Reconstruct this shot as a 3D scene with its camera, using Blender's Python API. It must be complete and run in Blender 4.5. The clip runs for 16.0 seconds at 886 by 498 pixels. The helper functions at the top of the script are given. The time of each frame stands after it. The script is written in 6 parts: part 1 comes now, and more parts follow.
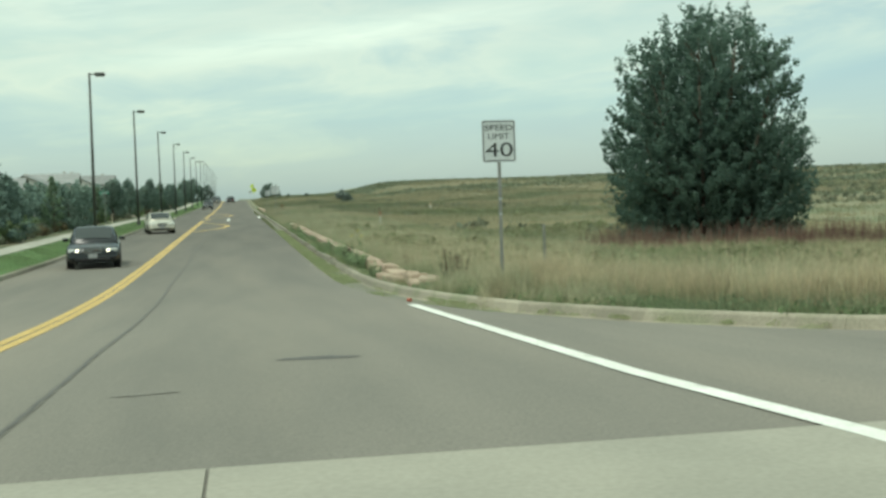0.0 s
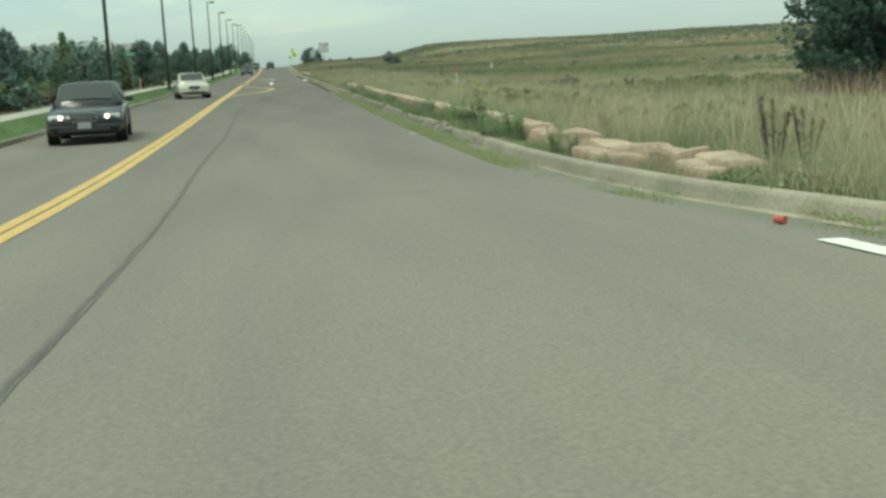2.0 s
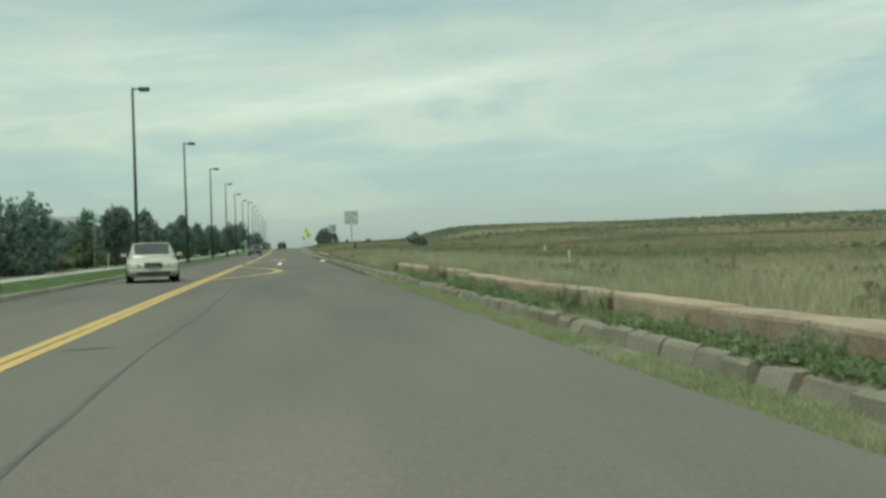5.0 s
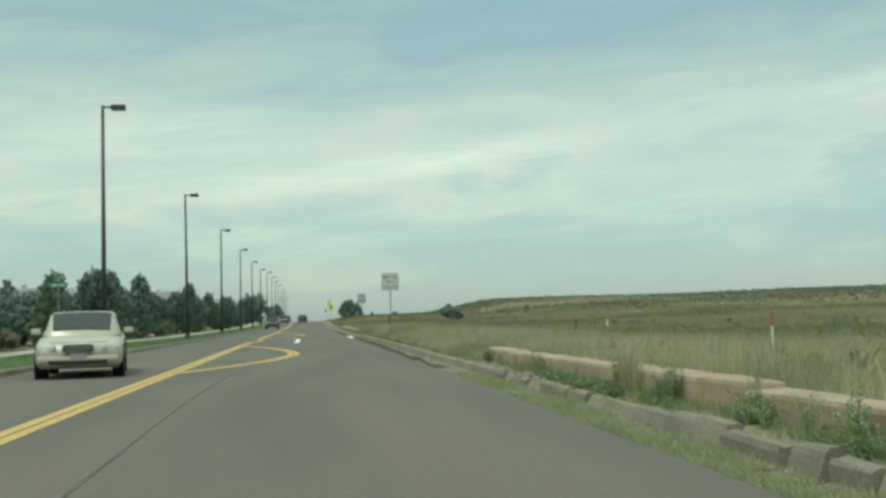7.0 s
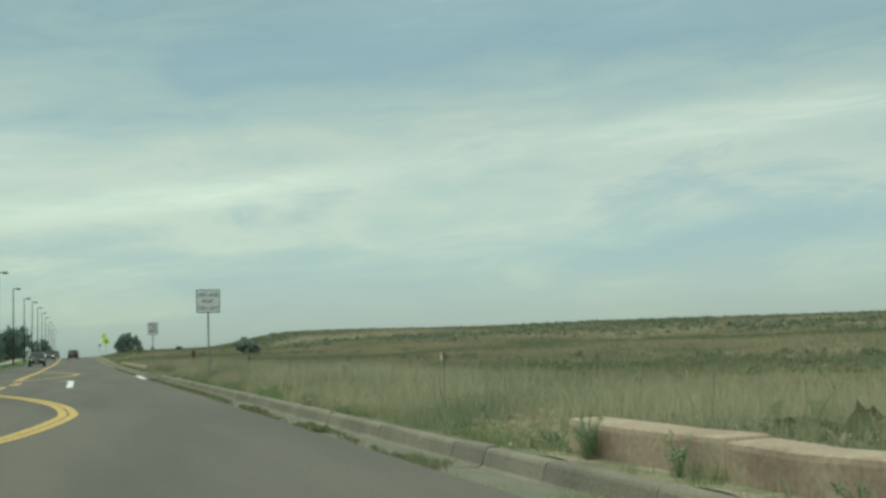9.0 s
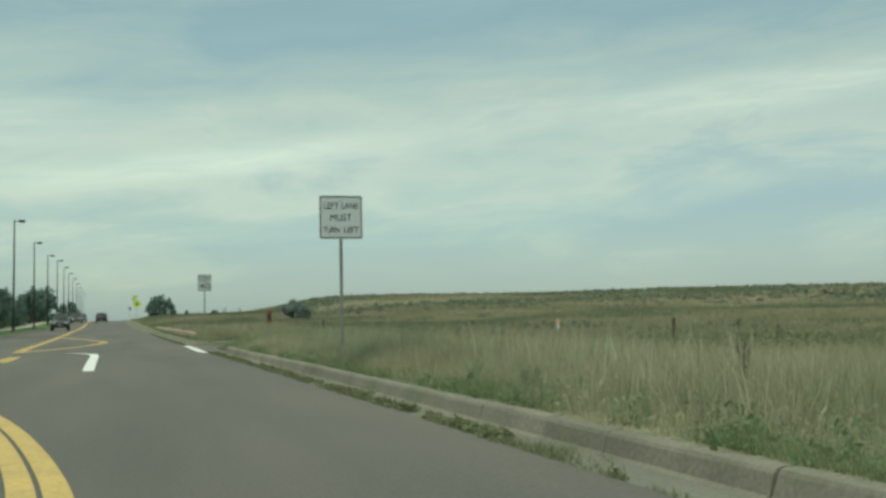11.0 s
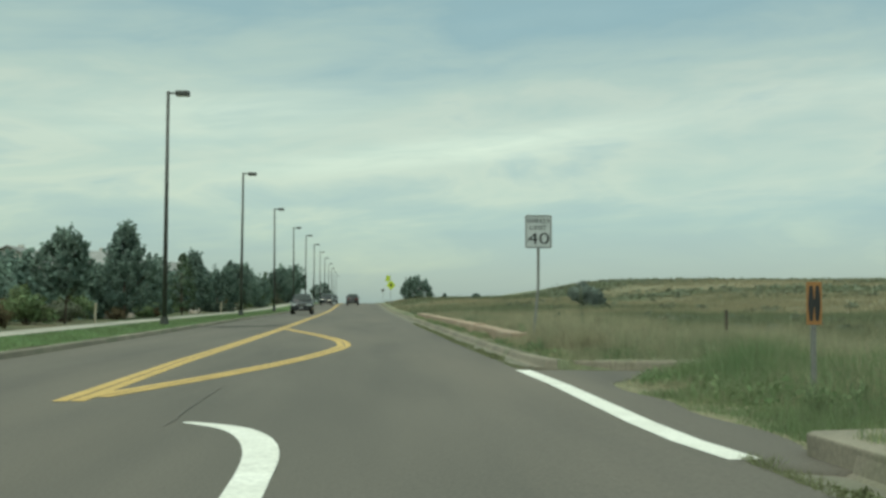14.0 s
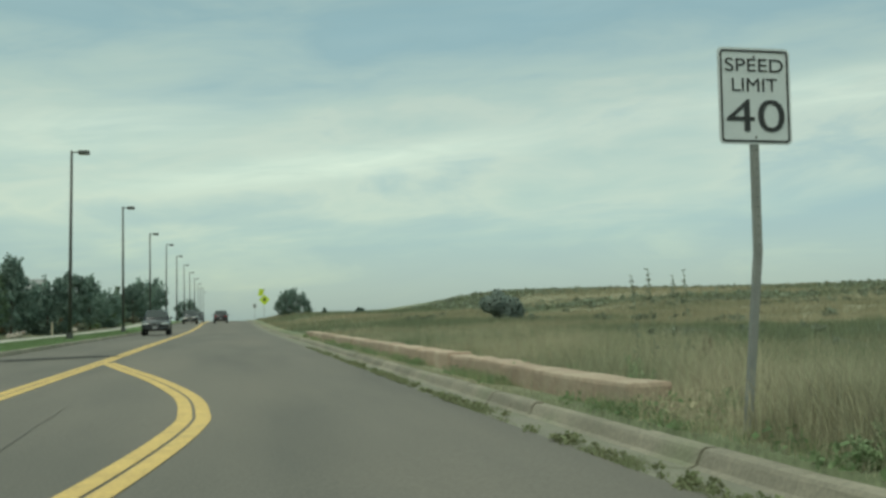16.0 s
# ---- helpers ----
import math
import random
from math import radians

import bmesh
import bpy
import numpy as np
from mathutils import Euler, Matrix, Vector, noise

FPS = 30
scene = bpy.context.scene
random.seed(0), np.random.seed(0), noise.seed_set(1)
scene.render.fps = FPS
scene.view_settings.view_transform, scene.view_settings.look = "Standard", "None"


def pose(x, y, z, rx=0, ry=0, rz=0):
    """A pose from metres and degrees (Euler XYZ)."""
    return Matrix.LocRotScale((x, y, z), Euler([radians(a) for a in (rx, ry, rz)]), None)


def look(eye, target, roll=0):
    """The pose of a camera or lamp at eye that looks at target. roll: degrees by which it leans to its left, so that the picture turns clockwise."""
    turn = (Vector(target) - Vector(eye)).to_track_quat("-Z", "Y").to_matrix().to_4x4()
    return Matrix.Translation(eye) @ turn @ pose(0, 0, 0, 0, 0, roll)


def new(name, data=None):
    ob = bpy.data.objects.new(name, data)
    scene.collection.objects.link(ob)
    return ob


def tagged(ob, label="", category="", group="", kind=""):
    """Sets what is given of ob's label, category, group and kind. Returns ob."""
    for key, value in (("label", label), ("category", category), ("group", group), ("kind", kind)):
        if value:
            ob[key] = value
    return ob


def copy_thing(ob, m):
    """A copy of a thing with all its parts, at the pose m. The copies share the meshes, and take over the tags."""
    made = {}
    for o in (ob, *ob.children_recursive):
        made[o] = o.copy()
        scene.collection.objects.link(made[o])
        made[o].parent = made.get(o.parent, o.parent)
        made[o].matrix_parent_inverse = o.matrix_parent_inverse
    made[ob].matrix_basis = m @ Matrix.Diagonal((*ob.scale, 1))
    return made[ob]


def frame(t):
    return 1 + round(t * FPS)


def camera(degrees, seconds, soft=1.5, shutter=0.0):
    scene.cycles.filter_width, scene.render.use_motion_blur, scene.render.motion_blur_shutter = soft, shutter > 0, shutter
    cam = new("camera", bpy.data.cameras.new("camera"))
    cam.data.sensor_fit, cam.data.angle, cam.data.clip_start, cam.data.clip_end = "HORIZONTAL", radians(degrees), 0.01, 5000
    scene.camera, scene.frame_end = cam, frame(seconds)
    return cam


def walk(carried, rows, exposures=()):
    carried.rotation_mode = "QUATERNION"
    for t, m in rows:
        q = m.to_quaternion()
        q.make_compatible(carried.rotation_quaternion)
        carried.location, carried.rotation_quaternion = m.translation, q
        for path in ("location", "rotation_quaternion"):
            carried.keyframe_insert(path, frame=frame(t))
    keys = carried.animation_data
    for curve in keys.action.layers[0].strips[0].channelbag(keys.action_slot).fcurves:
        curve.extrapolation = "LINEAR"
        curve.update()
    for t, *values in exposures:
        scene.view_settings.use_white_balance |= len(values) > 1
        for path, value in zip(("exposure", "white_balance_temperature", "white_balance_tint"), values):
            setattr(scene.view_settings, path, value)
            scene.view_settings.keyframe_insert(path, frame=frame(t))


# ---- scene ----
cam = camera(43.0, 16.0, soft=3.0)
PATH = [
    (0, pose(0.360, 1.094, 2.103, 87.162, 1.810, -10.417)),
    (0.5, pose(0.301, 3.922, 1.953, 87.359, 2.318, -14.060)),
    (1, pose(0.189, 7.422, 1.749, 88.724, 1.442, -15.118)),
    (1.5, pose(-0.011, 10.687, 1.599, 85.282, 1.138, -11.116)),
    (2, pose(-0.142, 14.408, 1.394, 80.469, 2.831, -8.441)),
    (2.5, pose(-0.225, 18.287, 1.265, 81.446, 3.248, -8.783)),
    (3, pose(-0.305, 22.549, 1.146, 84.713, 3.699, -8.220)),
    (3.5, pose(-0.238, 26.577, 1.020, 87.614, 3.528, -9.587)),
    (4, pose(-0.215, 30.850, 0.916, 89.307, 2.534, -10.667)),
    (4.5, pose(-0.082, 34.973, 0.904, 89.711, 2.137, -8.909)),
    (7, pose(0.090, 55.601, 0.950, 93.680, 1.432, -6.827)),
    (7.5, pose(0.072, 58.801, 0.938, 96.042, 1.616, -10.700)),
    (8, pose(-0.127, 61.958, 0.916, 97.521, 2.391, -18.455)),
    (8.5, pose(-0.249, 65.626, 0.962, 97.832, 1.517, -19.960)),
    (9, pose(-0.215, 70.350, 1.005, 95.130, 1.680, -17.920)),
    (9.5, pose(-0.270, 75.140, 0.975, 93.760, 1.450, -17.310)),
    (12, pose(0.068, 98.037, 1.024, 93.346, 0.323, -14.859)),
    (12.5, pose(0.155, 102.674, 1.088, 92.827, 0.090, -12.789)),
    (13, pose(0.140, 107.425, 1.141, 95.042, -0.091, -9.006)),
    (13.5, pose(0.171, 112.161, 1.120, 95.407, -0.529, -4.191)),
    (14, pose(0.172, 116.715, 1.132, 92.932, -0.128, -4.194)),
    (14.5, pose(0.160, 120.827, 1.168, 91.471, 0.325, -5.753)),
    (15, pose(0.149, 125.106, 1.196, 92.936, 0.868, -7.405)),
    (15.5, pose(0.155, 129.498, 1.122, 93.663, 0.723, -9.680)),
    (16, pose(0.141, 133.896, 1.120, 93.657, 0.952, -10.725)),
]
walk(cam, PATH, [(t, e, 6500, 3) for t, e in ((0, 0.08), (0.5, 0.02), (1.0, 0.12), (1.5, -0.2), (2.0, 0.12), (2.5, 0.33), (3.0, 0.18), (3.5, 0.0), (4.0, -0.15), (4.5, -0.2),
                 (7, -0.12), (7.5, -0.26), (8.0, -0.28), (9.5, -0.24), (12, -0.28), (12.5, -0.17), (13.5, -0.28), (14.5, -0.12), (16, -0.22))])

# ---- sky and light ----
world = bpy.data.worlds.new("overcast_sky")
scene.world = world
world.use_nodes = True
wn, wl = world.node_tree.nodes, world.node_tree.links
wn.clear()


def wnode(kind, **inputs):
    n = wn.new(kind)
    for key, value in inputs.items():
        n.inputs[key].default_value = value
    return n


def wmath(op, a, b=None, c=None):
    n = wn.new("ShaderNodeMath")
    n.operation = op
    for i, v in enumerate((a, b, c)):
        if v is None:
            continue
        if isinstance(v, (int, float)):
            n.inputs[i].default_value = v
        else:
            wl.new(v, n.inputs[i])
    return n.outputs[0]


def wramp(fac, stops):
    n = wn.new("ShaderNodeValToRGB")
    els = n.color_ramp.elements
    while len(els) < len(stops):
        els.new(0.5)
    for e, (p, c) in zip(els, stops):
        e.position, e.color = p, (*c, 1)
    wl.new(fac, n.inputs[0])
    return n.outputs[0]


def wmix(fac, a, b):
    n = wn.new("ShaderNodeMix")
    n.data_type = "RGBA"
    if isinstance(fac, float):
        n.inputs[0].default_value = fac
    else:
        wl.new(fac, n.inputs[0])
    wl.new(a, n.inputs[6])
    wl.new(b, n.inputs[7])
    return n.outputs[2]


coord = wn.new("ShaderNodeTexCoord")
sep = wn.new("ShaderNodeSeparateXYZ")
wl.new(coord.outputs["Generated"], sep.inputs[0])
height = wmath("MAXIMUM", sep.outputs[2], 0.0)
angle = wmath("ARCTAN2", sep.outputs[0], sep.outputs[1])


def streaks(az_scale, el_scale, detail, rough, tilt, shift, distort):
    """Cloud noise drawn out along the horizon: across by bearing, up by height."""
    c = wn.new("ShaderNodeCombineXYZ")
    wl.new(wmath("MULTIPLY", angle, az_scale), c.inputs[0])
    wl.new(wmath("MULTIPLY", wmath("ADD", height, wmath("MULTIPLY", angle, tilt)), el_scale), c.inputs[1])
    c.inputs[2].default_value = shift
    n = wnode("ShaderNodeTexNoise", Scale=1.0, Detail=detail, Roughness=rough, Distortion=distort)
    wl.new(c.outputs[0], n.inputs["Vector"])
    return n.outputs["Fac"]


def spread(fac, lo, hi, to_lo, to_hi):
    n = wn.new("ShaderNodeMapRange")
    for i, v in enumerate((lo, hi, to_lo, to_hi)):
        n.inputs[i + 1].default_value = v
    wl.new(fac, n.inputs[0])
    return n.outputs[0]


wave = streaks(2.6, 9.0, 4.0, 0.5, -0.06, 3.1, 0.4)
fine = streaks(6.0, 26.0, 5.0, 0.6, -0.05, 9.4, 0.5)
level = wmath("ADD", height, wmath("ADD", spread(wave, 0.3, 0.7, -0.058, 0.058), spread(fine, 0.3, 0.7, -0.046, 0.046)))
veil = wramp(level, [(0.0, (0.250, 0.360, 0.356)), (0.05, (0.272, 0.384, 0.362)), (0.10, (0.38, 0.48, 0.388)), (0.135, (0.530, 0.590, 0.425)), (0.175, (0.440, 0.535, 0.400)),
                     (0.215, (0.385, 0.490, 0.390)), (0.265, (0.280, 0.405, 0.360)), (0.34, (0.34, 0.475, 0.43)), (0.55, (0.89, 1.06, 0.92)), (1.0, (1.30, 1.52, 1.32))])


def streak(bearing, up, half_wide, half_high, tilt):
    """One soft bright cloud streak: its bearing and height, half its width and thickness, and its slope."""
    da = wmath("SUBTRACT", angle, bearing)
    dh = wmath("SUBTRACT", wmath("SUBTRACT", height, up), wmath("MULTIPLY", da, tilt))
    far_ = wmath("ADD", wmath("POWER", wmath("ABSOLUTE", wmath("DIVIDE", da, half_wide)), 2.0), wmath("POWER", wmath("ABSOLUTE", wmath("DIVIDE", dh, half_high)), 2.0))
    return wmath("EXPONENT", wmath("MULTIPLY", far_, -1.0))


cream = wmath("ADD", wmath("ADD", streak(0.10, 0.140, 0.17, 0.013, 0.11), streak(0.60, 0.190, 0.19, 0.013, 0.05)), wmath("MULTIPLY", streak(-0.12, 0.165, 0.14, 0.022, 0.05), 0.6))
shreds = streaks(7.0, 60.0, 5.0, 0.6, -0.05, 17.0, 0.6)
glow_ = wn.new("ShaderNodeRGB")
glow_.outputs[0].default_value = (0.76, 0.83, 0.60, 1)
veil = wmix(wmath("MULTIPLY", cream, spread(shreds, 0.35, 0.65, 0.30, 1.0)), veil, glow_.outputs[0])
grey_ = wn.new("ShaderNodeRGB")
grey_.outputs[0].default_value = (0.255, 0.398, 0.378, 1)
veil = wmix(wmath("MULTIPLY", wmath("ADD", streak(0.22, 0.265, 0.42, 0.035, 0.03), wmath("MULTIPLY", streak(0.35, 0.085, 0.40, 0.022, 0.04), 0.7)), spread(shreds, 0.35, 0.65, 0.35, 0.85)), veil, grey_.outputs[0])
sky = wn.new("ShaderNodeTexSky")
sky.sky_type, sky.sun_disc = "NISHITA", False
sky.sun_elevation, sky.sun_rotation = radians(52), radians(215)
back = wnode("ShaderNodeBackground", Strength=0.05)
wl.new(sky.outputs[0], back.inputs[0])
over = wnode("ShaderNodeBackground", Strength=0.92)
wl.new(veil, over.inputs[0])
wl.new(wmath("MULTIPLY_ADD", sep.outputs[0], -0.11, 0.93), over.inputs[1])  # a little brighter towards the west
both = wn.new("ShaderNodeAddShader")
wl.new(back.outputs[0], both.inputs[0])
wl.new(over.outputs[0], both.inputs[1])
wl.new(both.outputs[0], wn.new("ShaderNodeOutputWorld").inputs[0])

sun = new("sun", bpy.data.lights.new("sun", "SUN"))
sun.data.energy, sun.data.angle, sun.data.color = 1.4, radians(14), (1.0, 0.96, 0.86)
sun.matrix_world = look((0, 0, 60), (0 + 38 * math.sin(radians(35)), 38 * math.cos(radians(35)), 0))


# ---- materials ----
def material(name, a, b=None, rough=0.85, metal=0.0, coarse=0.6, fine=30.0, bump=0.2, bump_scale=None, island=0.0, per_object=0.0,
             third=None, third_scale=0.12, third_at=(0.5, 0.62), stretch=(1, 1, 1), spec=0.4, contrast=0.20):
    """Two colours mixed by noise at two scales, with a third in wide patches, fine relief and piece-to-piece variation."""
    m = bpy.data.materials.new(name)
    m.use_nodes = True
    n, l = m.node_tree.nodes, m.node_tree.links
    bsdf = n["Principled BSDF"]
    bsdf.inputs["Roughness"].default_value, bsdf.inputs["Metallic"].default_value = rough, metal
    bsdf.inputs["Specular IOR Level"].default_value = spec
    b = b or tuple(c * 0.75 for c in a)
    geo = n.new("ShaderNodeNewGeometry")
    mp = n.new("ShaderNodeMapping")
    mp.inputs["Scale"].default_value = stretch
    l.new(geo.outputs["Position"], mp.inputs[0])

    def noisy(scale, detail=4.0, even=False):
        t = n.new("ShaderNodeTexNoise")
        t.inputs["Scale"].default_value, t.inputs["Detail"].default_value = scale, detail
        l.new(geo.outputs["Position"] if even else mp.outputs[0], t.inputs["Vector"])
        return t.outputs["Fac"]

    def mixed(fac, x, y):
        t = n.new("ShaderNodeMix")
        t.data_type = "RGBA"
        l.new(fac, t.inputs[0])
        for i, v in ((6, x), (7, y)):
            if isinstance(v, tuple):
                t.inputs[i].default_value = (*v, 1)
            else:
                l.new(v, t.inputs[i])
        return t.outputs[2]

    def ranged(fac, lo, hi, to_lo=0.0, to_hi=1.0):
        t = n.new("ShaderNodeMapRange")
        for i, v in enumerate((lo, hi, to_lo, to_hi)):
            t.inputs[i + 1].default_value = v
        l.new(fac, t.inputs[0])
        return t.outputs[0]

    wide, grain = noisy(coarse, 5.0), noisy(fine, 3.0, stretch[1] < 0.3)
    colour = mixed(ranged(wide, 0.32, 0.68), a, b)
    if third:
        colour = mixed(ranged(noisy(third_scale, 6.0), *third_at), colour, third)
    hsv = n.new("ShaderNodeHueSaturation")
    l.new(colour, hsv.inputs["Color"])
    value = ranged(grain, 0.25, 0.75, 1 - contrast, 1 + contrast)
    for amount, source in ((island, geo.outputs["Random Per Island"]), (per_object, n.new("ShaderNodeObjectInfo").outputs["Random"])):
        if amount:
            t = n.new("ShaderNodeMath")
            t.operation = "MULTIPLY"
            l.new(value, t.inputs[0])
            l.new(ranged(source, 0, 1, 1 - amount, 1 + amount), t.inputs[1])
            value = t.outputs[0]
    if island:
        l.new(ranged(geo.outputs["Random Per Island"], 0, 1, 0.5 - 0.035 * island, 0.5 + 0.035 * island), hsv.inputs["Hue"])
    l.new(value, hsv.inputs["Value"])
    l.new(hsv.outputs[0], bsdf.inputs["Base Color"])
    if bump:
        bp = n.new("ShaderNodeBump")
        bp.inputs["Strength"].default_value, bp.inputs["Distance"].default_value = bump, 0.02
        l.new(noisy(bump_scale or fine, 4.0), bp.inputs["Height"])
        l.new(bp.outputs[0], bsdf.inputs["Normal"])
    return m


def thin(m, amount=0.45):
    """Lets part of the light through, as leaves and blades do."""
    n, l = m.node_tree.nodes, m.node_tree.links
    bsdf, out = n["Principled BSDF"], n["Material Output"]
    tr, mix = n.new("ShaderNodeBsdfTranslucent"), n.new("ShaderNodeMixShader")
    l.new(bsdf.inputs["Base Color"].links[0].from_socket, tr.inputs["Color"])
    mix.inputs[0].default_value = amount
    l.new(bsdf.outputs[0], mix.inputs[1])
    l.new(tr.outputs[0], mix.inputs[2])
    l.new(mix.outputs[0], out.inputs["Surface"])
    return m


def plain(name, colour, rough=0.4, metal=0.0, emit=0.0, spec=0.5):
    m = material(name, colour, tuple(c * 0.9 for c in colour), rough, metal, 1.5, 60.0, 0.03, spec=spec)
    if emit:
        p = m.node_tree.nodes["Principled BSDF"]
        p.inputs["Emission Color"].default_value, p.inputs["Emission Strength"].default_value = (*colour, 1), emit
    return m


ASPHALT = material("asphalt", (0.192, 0.174, 0.142), (0.148, 0.137, 0.114), 0.9, coarse=0.8, fine=40, bump=0.18, bump_scale=45,
                   third=(0.212, 0.188, 0.150), third_scale=0.35, third_at=(0.48, 0.68), stretch=(1, 0.12, 1), spec=0.3, contrast=0.20)


def drift(m, y0, y1, v0, v1):
    """Lets a surface change slowly along the road, from v0 to v1 times its colour between y0 and y1."""
    n, l = m.node_tree.nodes, m.node_tree.links
    bsdf = n["Principled BSDF"]
    source = bsdf.inputs["Base Color"].links[0].from_socket
    pos, part_, rng_, hsv = n.new("ShaderNodeNewGeometry"), n.new("ShaderNodeSeparateXYZ"), n.new("ShaderNodeMapRange"), n.new("ShaderNodeHueSaturation")
    l.new(pos.outputs["Position"], part_.inputs[0])
    l.new(part_.outputs[1], rng_.inputs[0])
    for i, v in enumerate((y0, y1, v0, v1)):
        rng_.inputs[i + 1].default_value = v
    l.new(rng_.outputs[0], hsv.inputs["Value"])
    l.new(source, hsv.inputs["Color"])
    l.new(hsv.outputs[0], bsdf.inputs["Base Color"])
    return m


drift(ASPHALT, 18.0, 66.0, 1.04, 0.67)  # paler at the junction, darker beyond
CONCRETE = material("concrete", (0.275, 0.245, 0.183), (0.20, 0.18, 0.135), 0.9, coarse=1.1, fine=25, bump=0.35, per_object=0.12,
                    third=(0.165, 0.175, 0.105), third_scale=0.8, third_at=(0.52, 0.72))
GUTTER_PAN = material("dirty_gutter_concrete", (0.185, 0.172, 0.132), (0.15, 0.14, 0.108), 0.95, coarse=1.4, fine=22, bump=0.4, per_object=0.03,
                      third=(0.145, 0.15, 0.095), third_scale=1.2, third_at=(0.40, 0.72))
PALE_SLAB = material("pale_slab_concrete", (0.305, 0.285, 0.228), (0.27, 0.254, 0.204), 0.9, coarse=0.9, fine=25, bump=0.12, per_object=0.05,
                     third=(0.25, 0.236, 0.188), third_scale=0.6, third_at=(0.5, 0.75), contrast=0.10)
WALK = material("pavement_concrete", (0.36, 0.345, 0.285), (0.30, 0.285, 0.235), 0.9, coarse=0.8, fine=20, bump=0.2, per_object=0.1)
SANDSTONE = material("sandstone", (0.35, 0.265, 0.188), (0.275, 0.20, 0.142), 0.95, coarse=1.6, fine=18, bump=0.7, bump_scale=9, per_object=0.12,
                     third=(0.375, 0.30, 0.215), third_scale=1.4, third_at=(0.48, 0.66))
TAR = material("tar", (0.082, 0.077, 0.068), (0.11, 0.103, 0.09), 0.75, coarse=3, fine=40)
YELLOW = material("yellow_road_paint", (0.54, 0.365, 0.115), (0.45, 0.305, 0.10), 0.75, coarse=2.5, fine=30, third=(0.36, 0.27, 0.10), third_scale=3.0, third_at=(0.58, 0.8))
WHITE = material("white_road_paint", (0.74, 0.73, 0.66), (0.62, 0.61, 0.54), 0.75, coarse=2.0, fine=30, third=(0.35, 0.33, 0.28), third_scale=2.6, third_at=(0.62, 0.85))
FIELD = material("dry_field", (0.155, 0.153, 0.088), (0.205, 0.184, 0.112), 0.95, coarse=0.10, fine=11, bump=0.9, bump_scale=9,
                 third=(0.112, 0.128, 0.068), third_scale=0.045, third_at=(0.47, 0.56), stretch=(0.5, 1, 1), contrast=0.38)
LAWN = material("mown_grass", (0.060, 0.125, 0.030), (0.085, 0.145, 0.040), 0.95, coarse=0.4, fine=14, bump=0.6, bump_scale=30,
                third=(0.11, 0.12, 0.05), third_scale=0.3, third_at=(0.55, 0.75))
BLADE_FAR = material("field_grass_blade", (0.265, 0.245, 0.155), (0.345, 0.30, 0.195), 0.8, coarse=0.10, fine=6, bump=0, island=0.3,
                     third=(0.172, 0.192, 0.115), third_scale=0.045, third_at=(0.47, 0.56), stretch=(0.5, 1, 1), spec=0.2)
BLADE = material("grass_blade", (0.30, 0.30, 0.195), (0.45, 0.39, 0.265), 0.8, coarse=0.26, fine=6, bump=0, island=0.34,
                 third=(0.185, 0.22, 0.128), third_scale=0.20, third_at=(0.49, 0.62), spec=0.2)
WEED = material("weed_leaf", (0.155, 0.225, 0.105), (0.21, 0.265, 0.13), 0.7, coarse=1.0, fine=12, bump=0, island=0.35, spec=0.3)
GUTTER = material("gutter_weed_leaf", (0.29, 0.335, 0.17), (0.35, 0.36, 0.205), 0.8, coarse=0.9, fine=9, bump=0, island=0.25, spec=0.2)
OLIVE_WEED = material("gutter_grass_blade", (0.185, 0.205, 0.105), (0.23, 0.235, 0.135), 0.8, coarse=0.9, fine=9, bump=0, island=0.35, spec=0.2)
COTTON = material("cottonwood_leaf", (0.125, 0.192, 0.152), (0.145, 0.215, 0.164), 0.95, coarse=0.35, fine=3, bump=0, island=0.12, spec=0.08)
OLIVE = material("olive_leaf", (0.19, 0.235, 0.205), (0.22, 0.26, 0.22), 0.85, coarse=0.6, fine=6, bump=0, island=0.2, spec=0.1)
DOCK = material("dry_dock_seed", (0.14, 0.09, 0.072), (0.185, 0.12, 0.092), 0.9, coarse=2, fine=20, bump=0, island=0.4, spec=0.1)
LEAF = material("tree_leaf", (0.175, 0.248, 0.208), (0.205, 0.275, 0.218), 0.85, coarse=0.5, fine=5, bump=0, island=0.25, per_object=0.18, spec=0.12)
LEAF_LIGHT = material("light_tree_leaf", (0.145, 0.21, 0.13), (0.165, 0.23, 0.14), 0.6, coarse=0.5, fine=8, bump=0, island=0.35, per_object=0.15, spec=0.35)
NEEDLE = material("conifer_needle", (0.09, 0.138, 0.112), (0.105, 0.152, 0.122), 0.7, coarse=0.8, fine=10, bump=0, island=0.35, per_object=0.15, spec=0.2)
SAGE = material("sage_leaf", (0.185, 0.21, 0.145), (0.22, 0.235, 0.165), 0.8, coarse=0.8, fine=9, bump=0, island=0.35, per_object=0.2, spec=0.2)
RUST = material("russet_shrub_leaf", (0.19, 0.14, 0.085), (0.15, 0.135, 0.075), 0.8, coarse=0.8, fine=9, bump=0, island=0.35, per_object=0.2, spec=0.2)
BARK = material("bark", (0.12, 0.095, 0.07), (0.08, 0.062, 0.048), 0.95, coarse=3, fine=25, bump=0.8, stretch=(1, 1, 0.3))
GALV = material("galvanised_steel", (0.28, 0.28, 0.25), (0.23, 0.23, 0.21), 0.55, 0.6, coarse=4, fine=40, bump=0.05, contrast=0.08)
BRONZE = material("dark_bronze_paint", (0.075, 0.078, 0.068), (0.06, 0.063, 0.055), 0.5, 0.2, coarse=2, fine=30, bump=0.05)
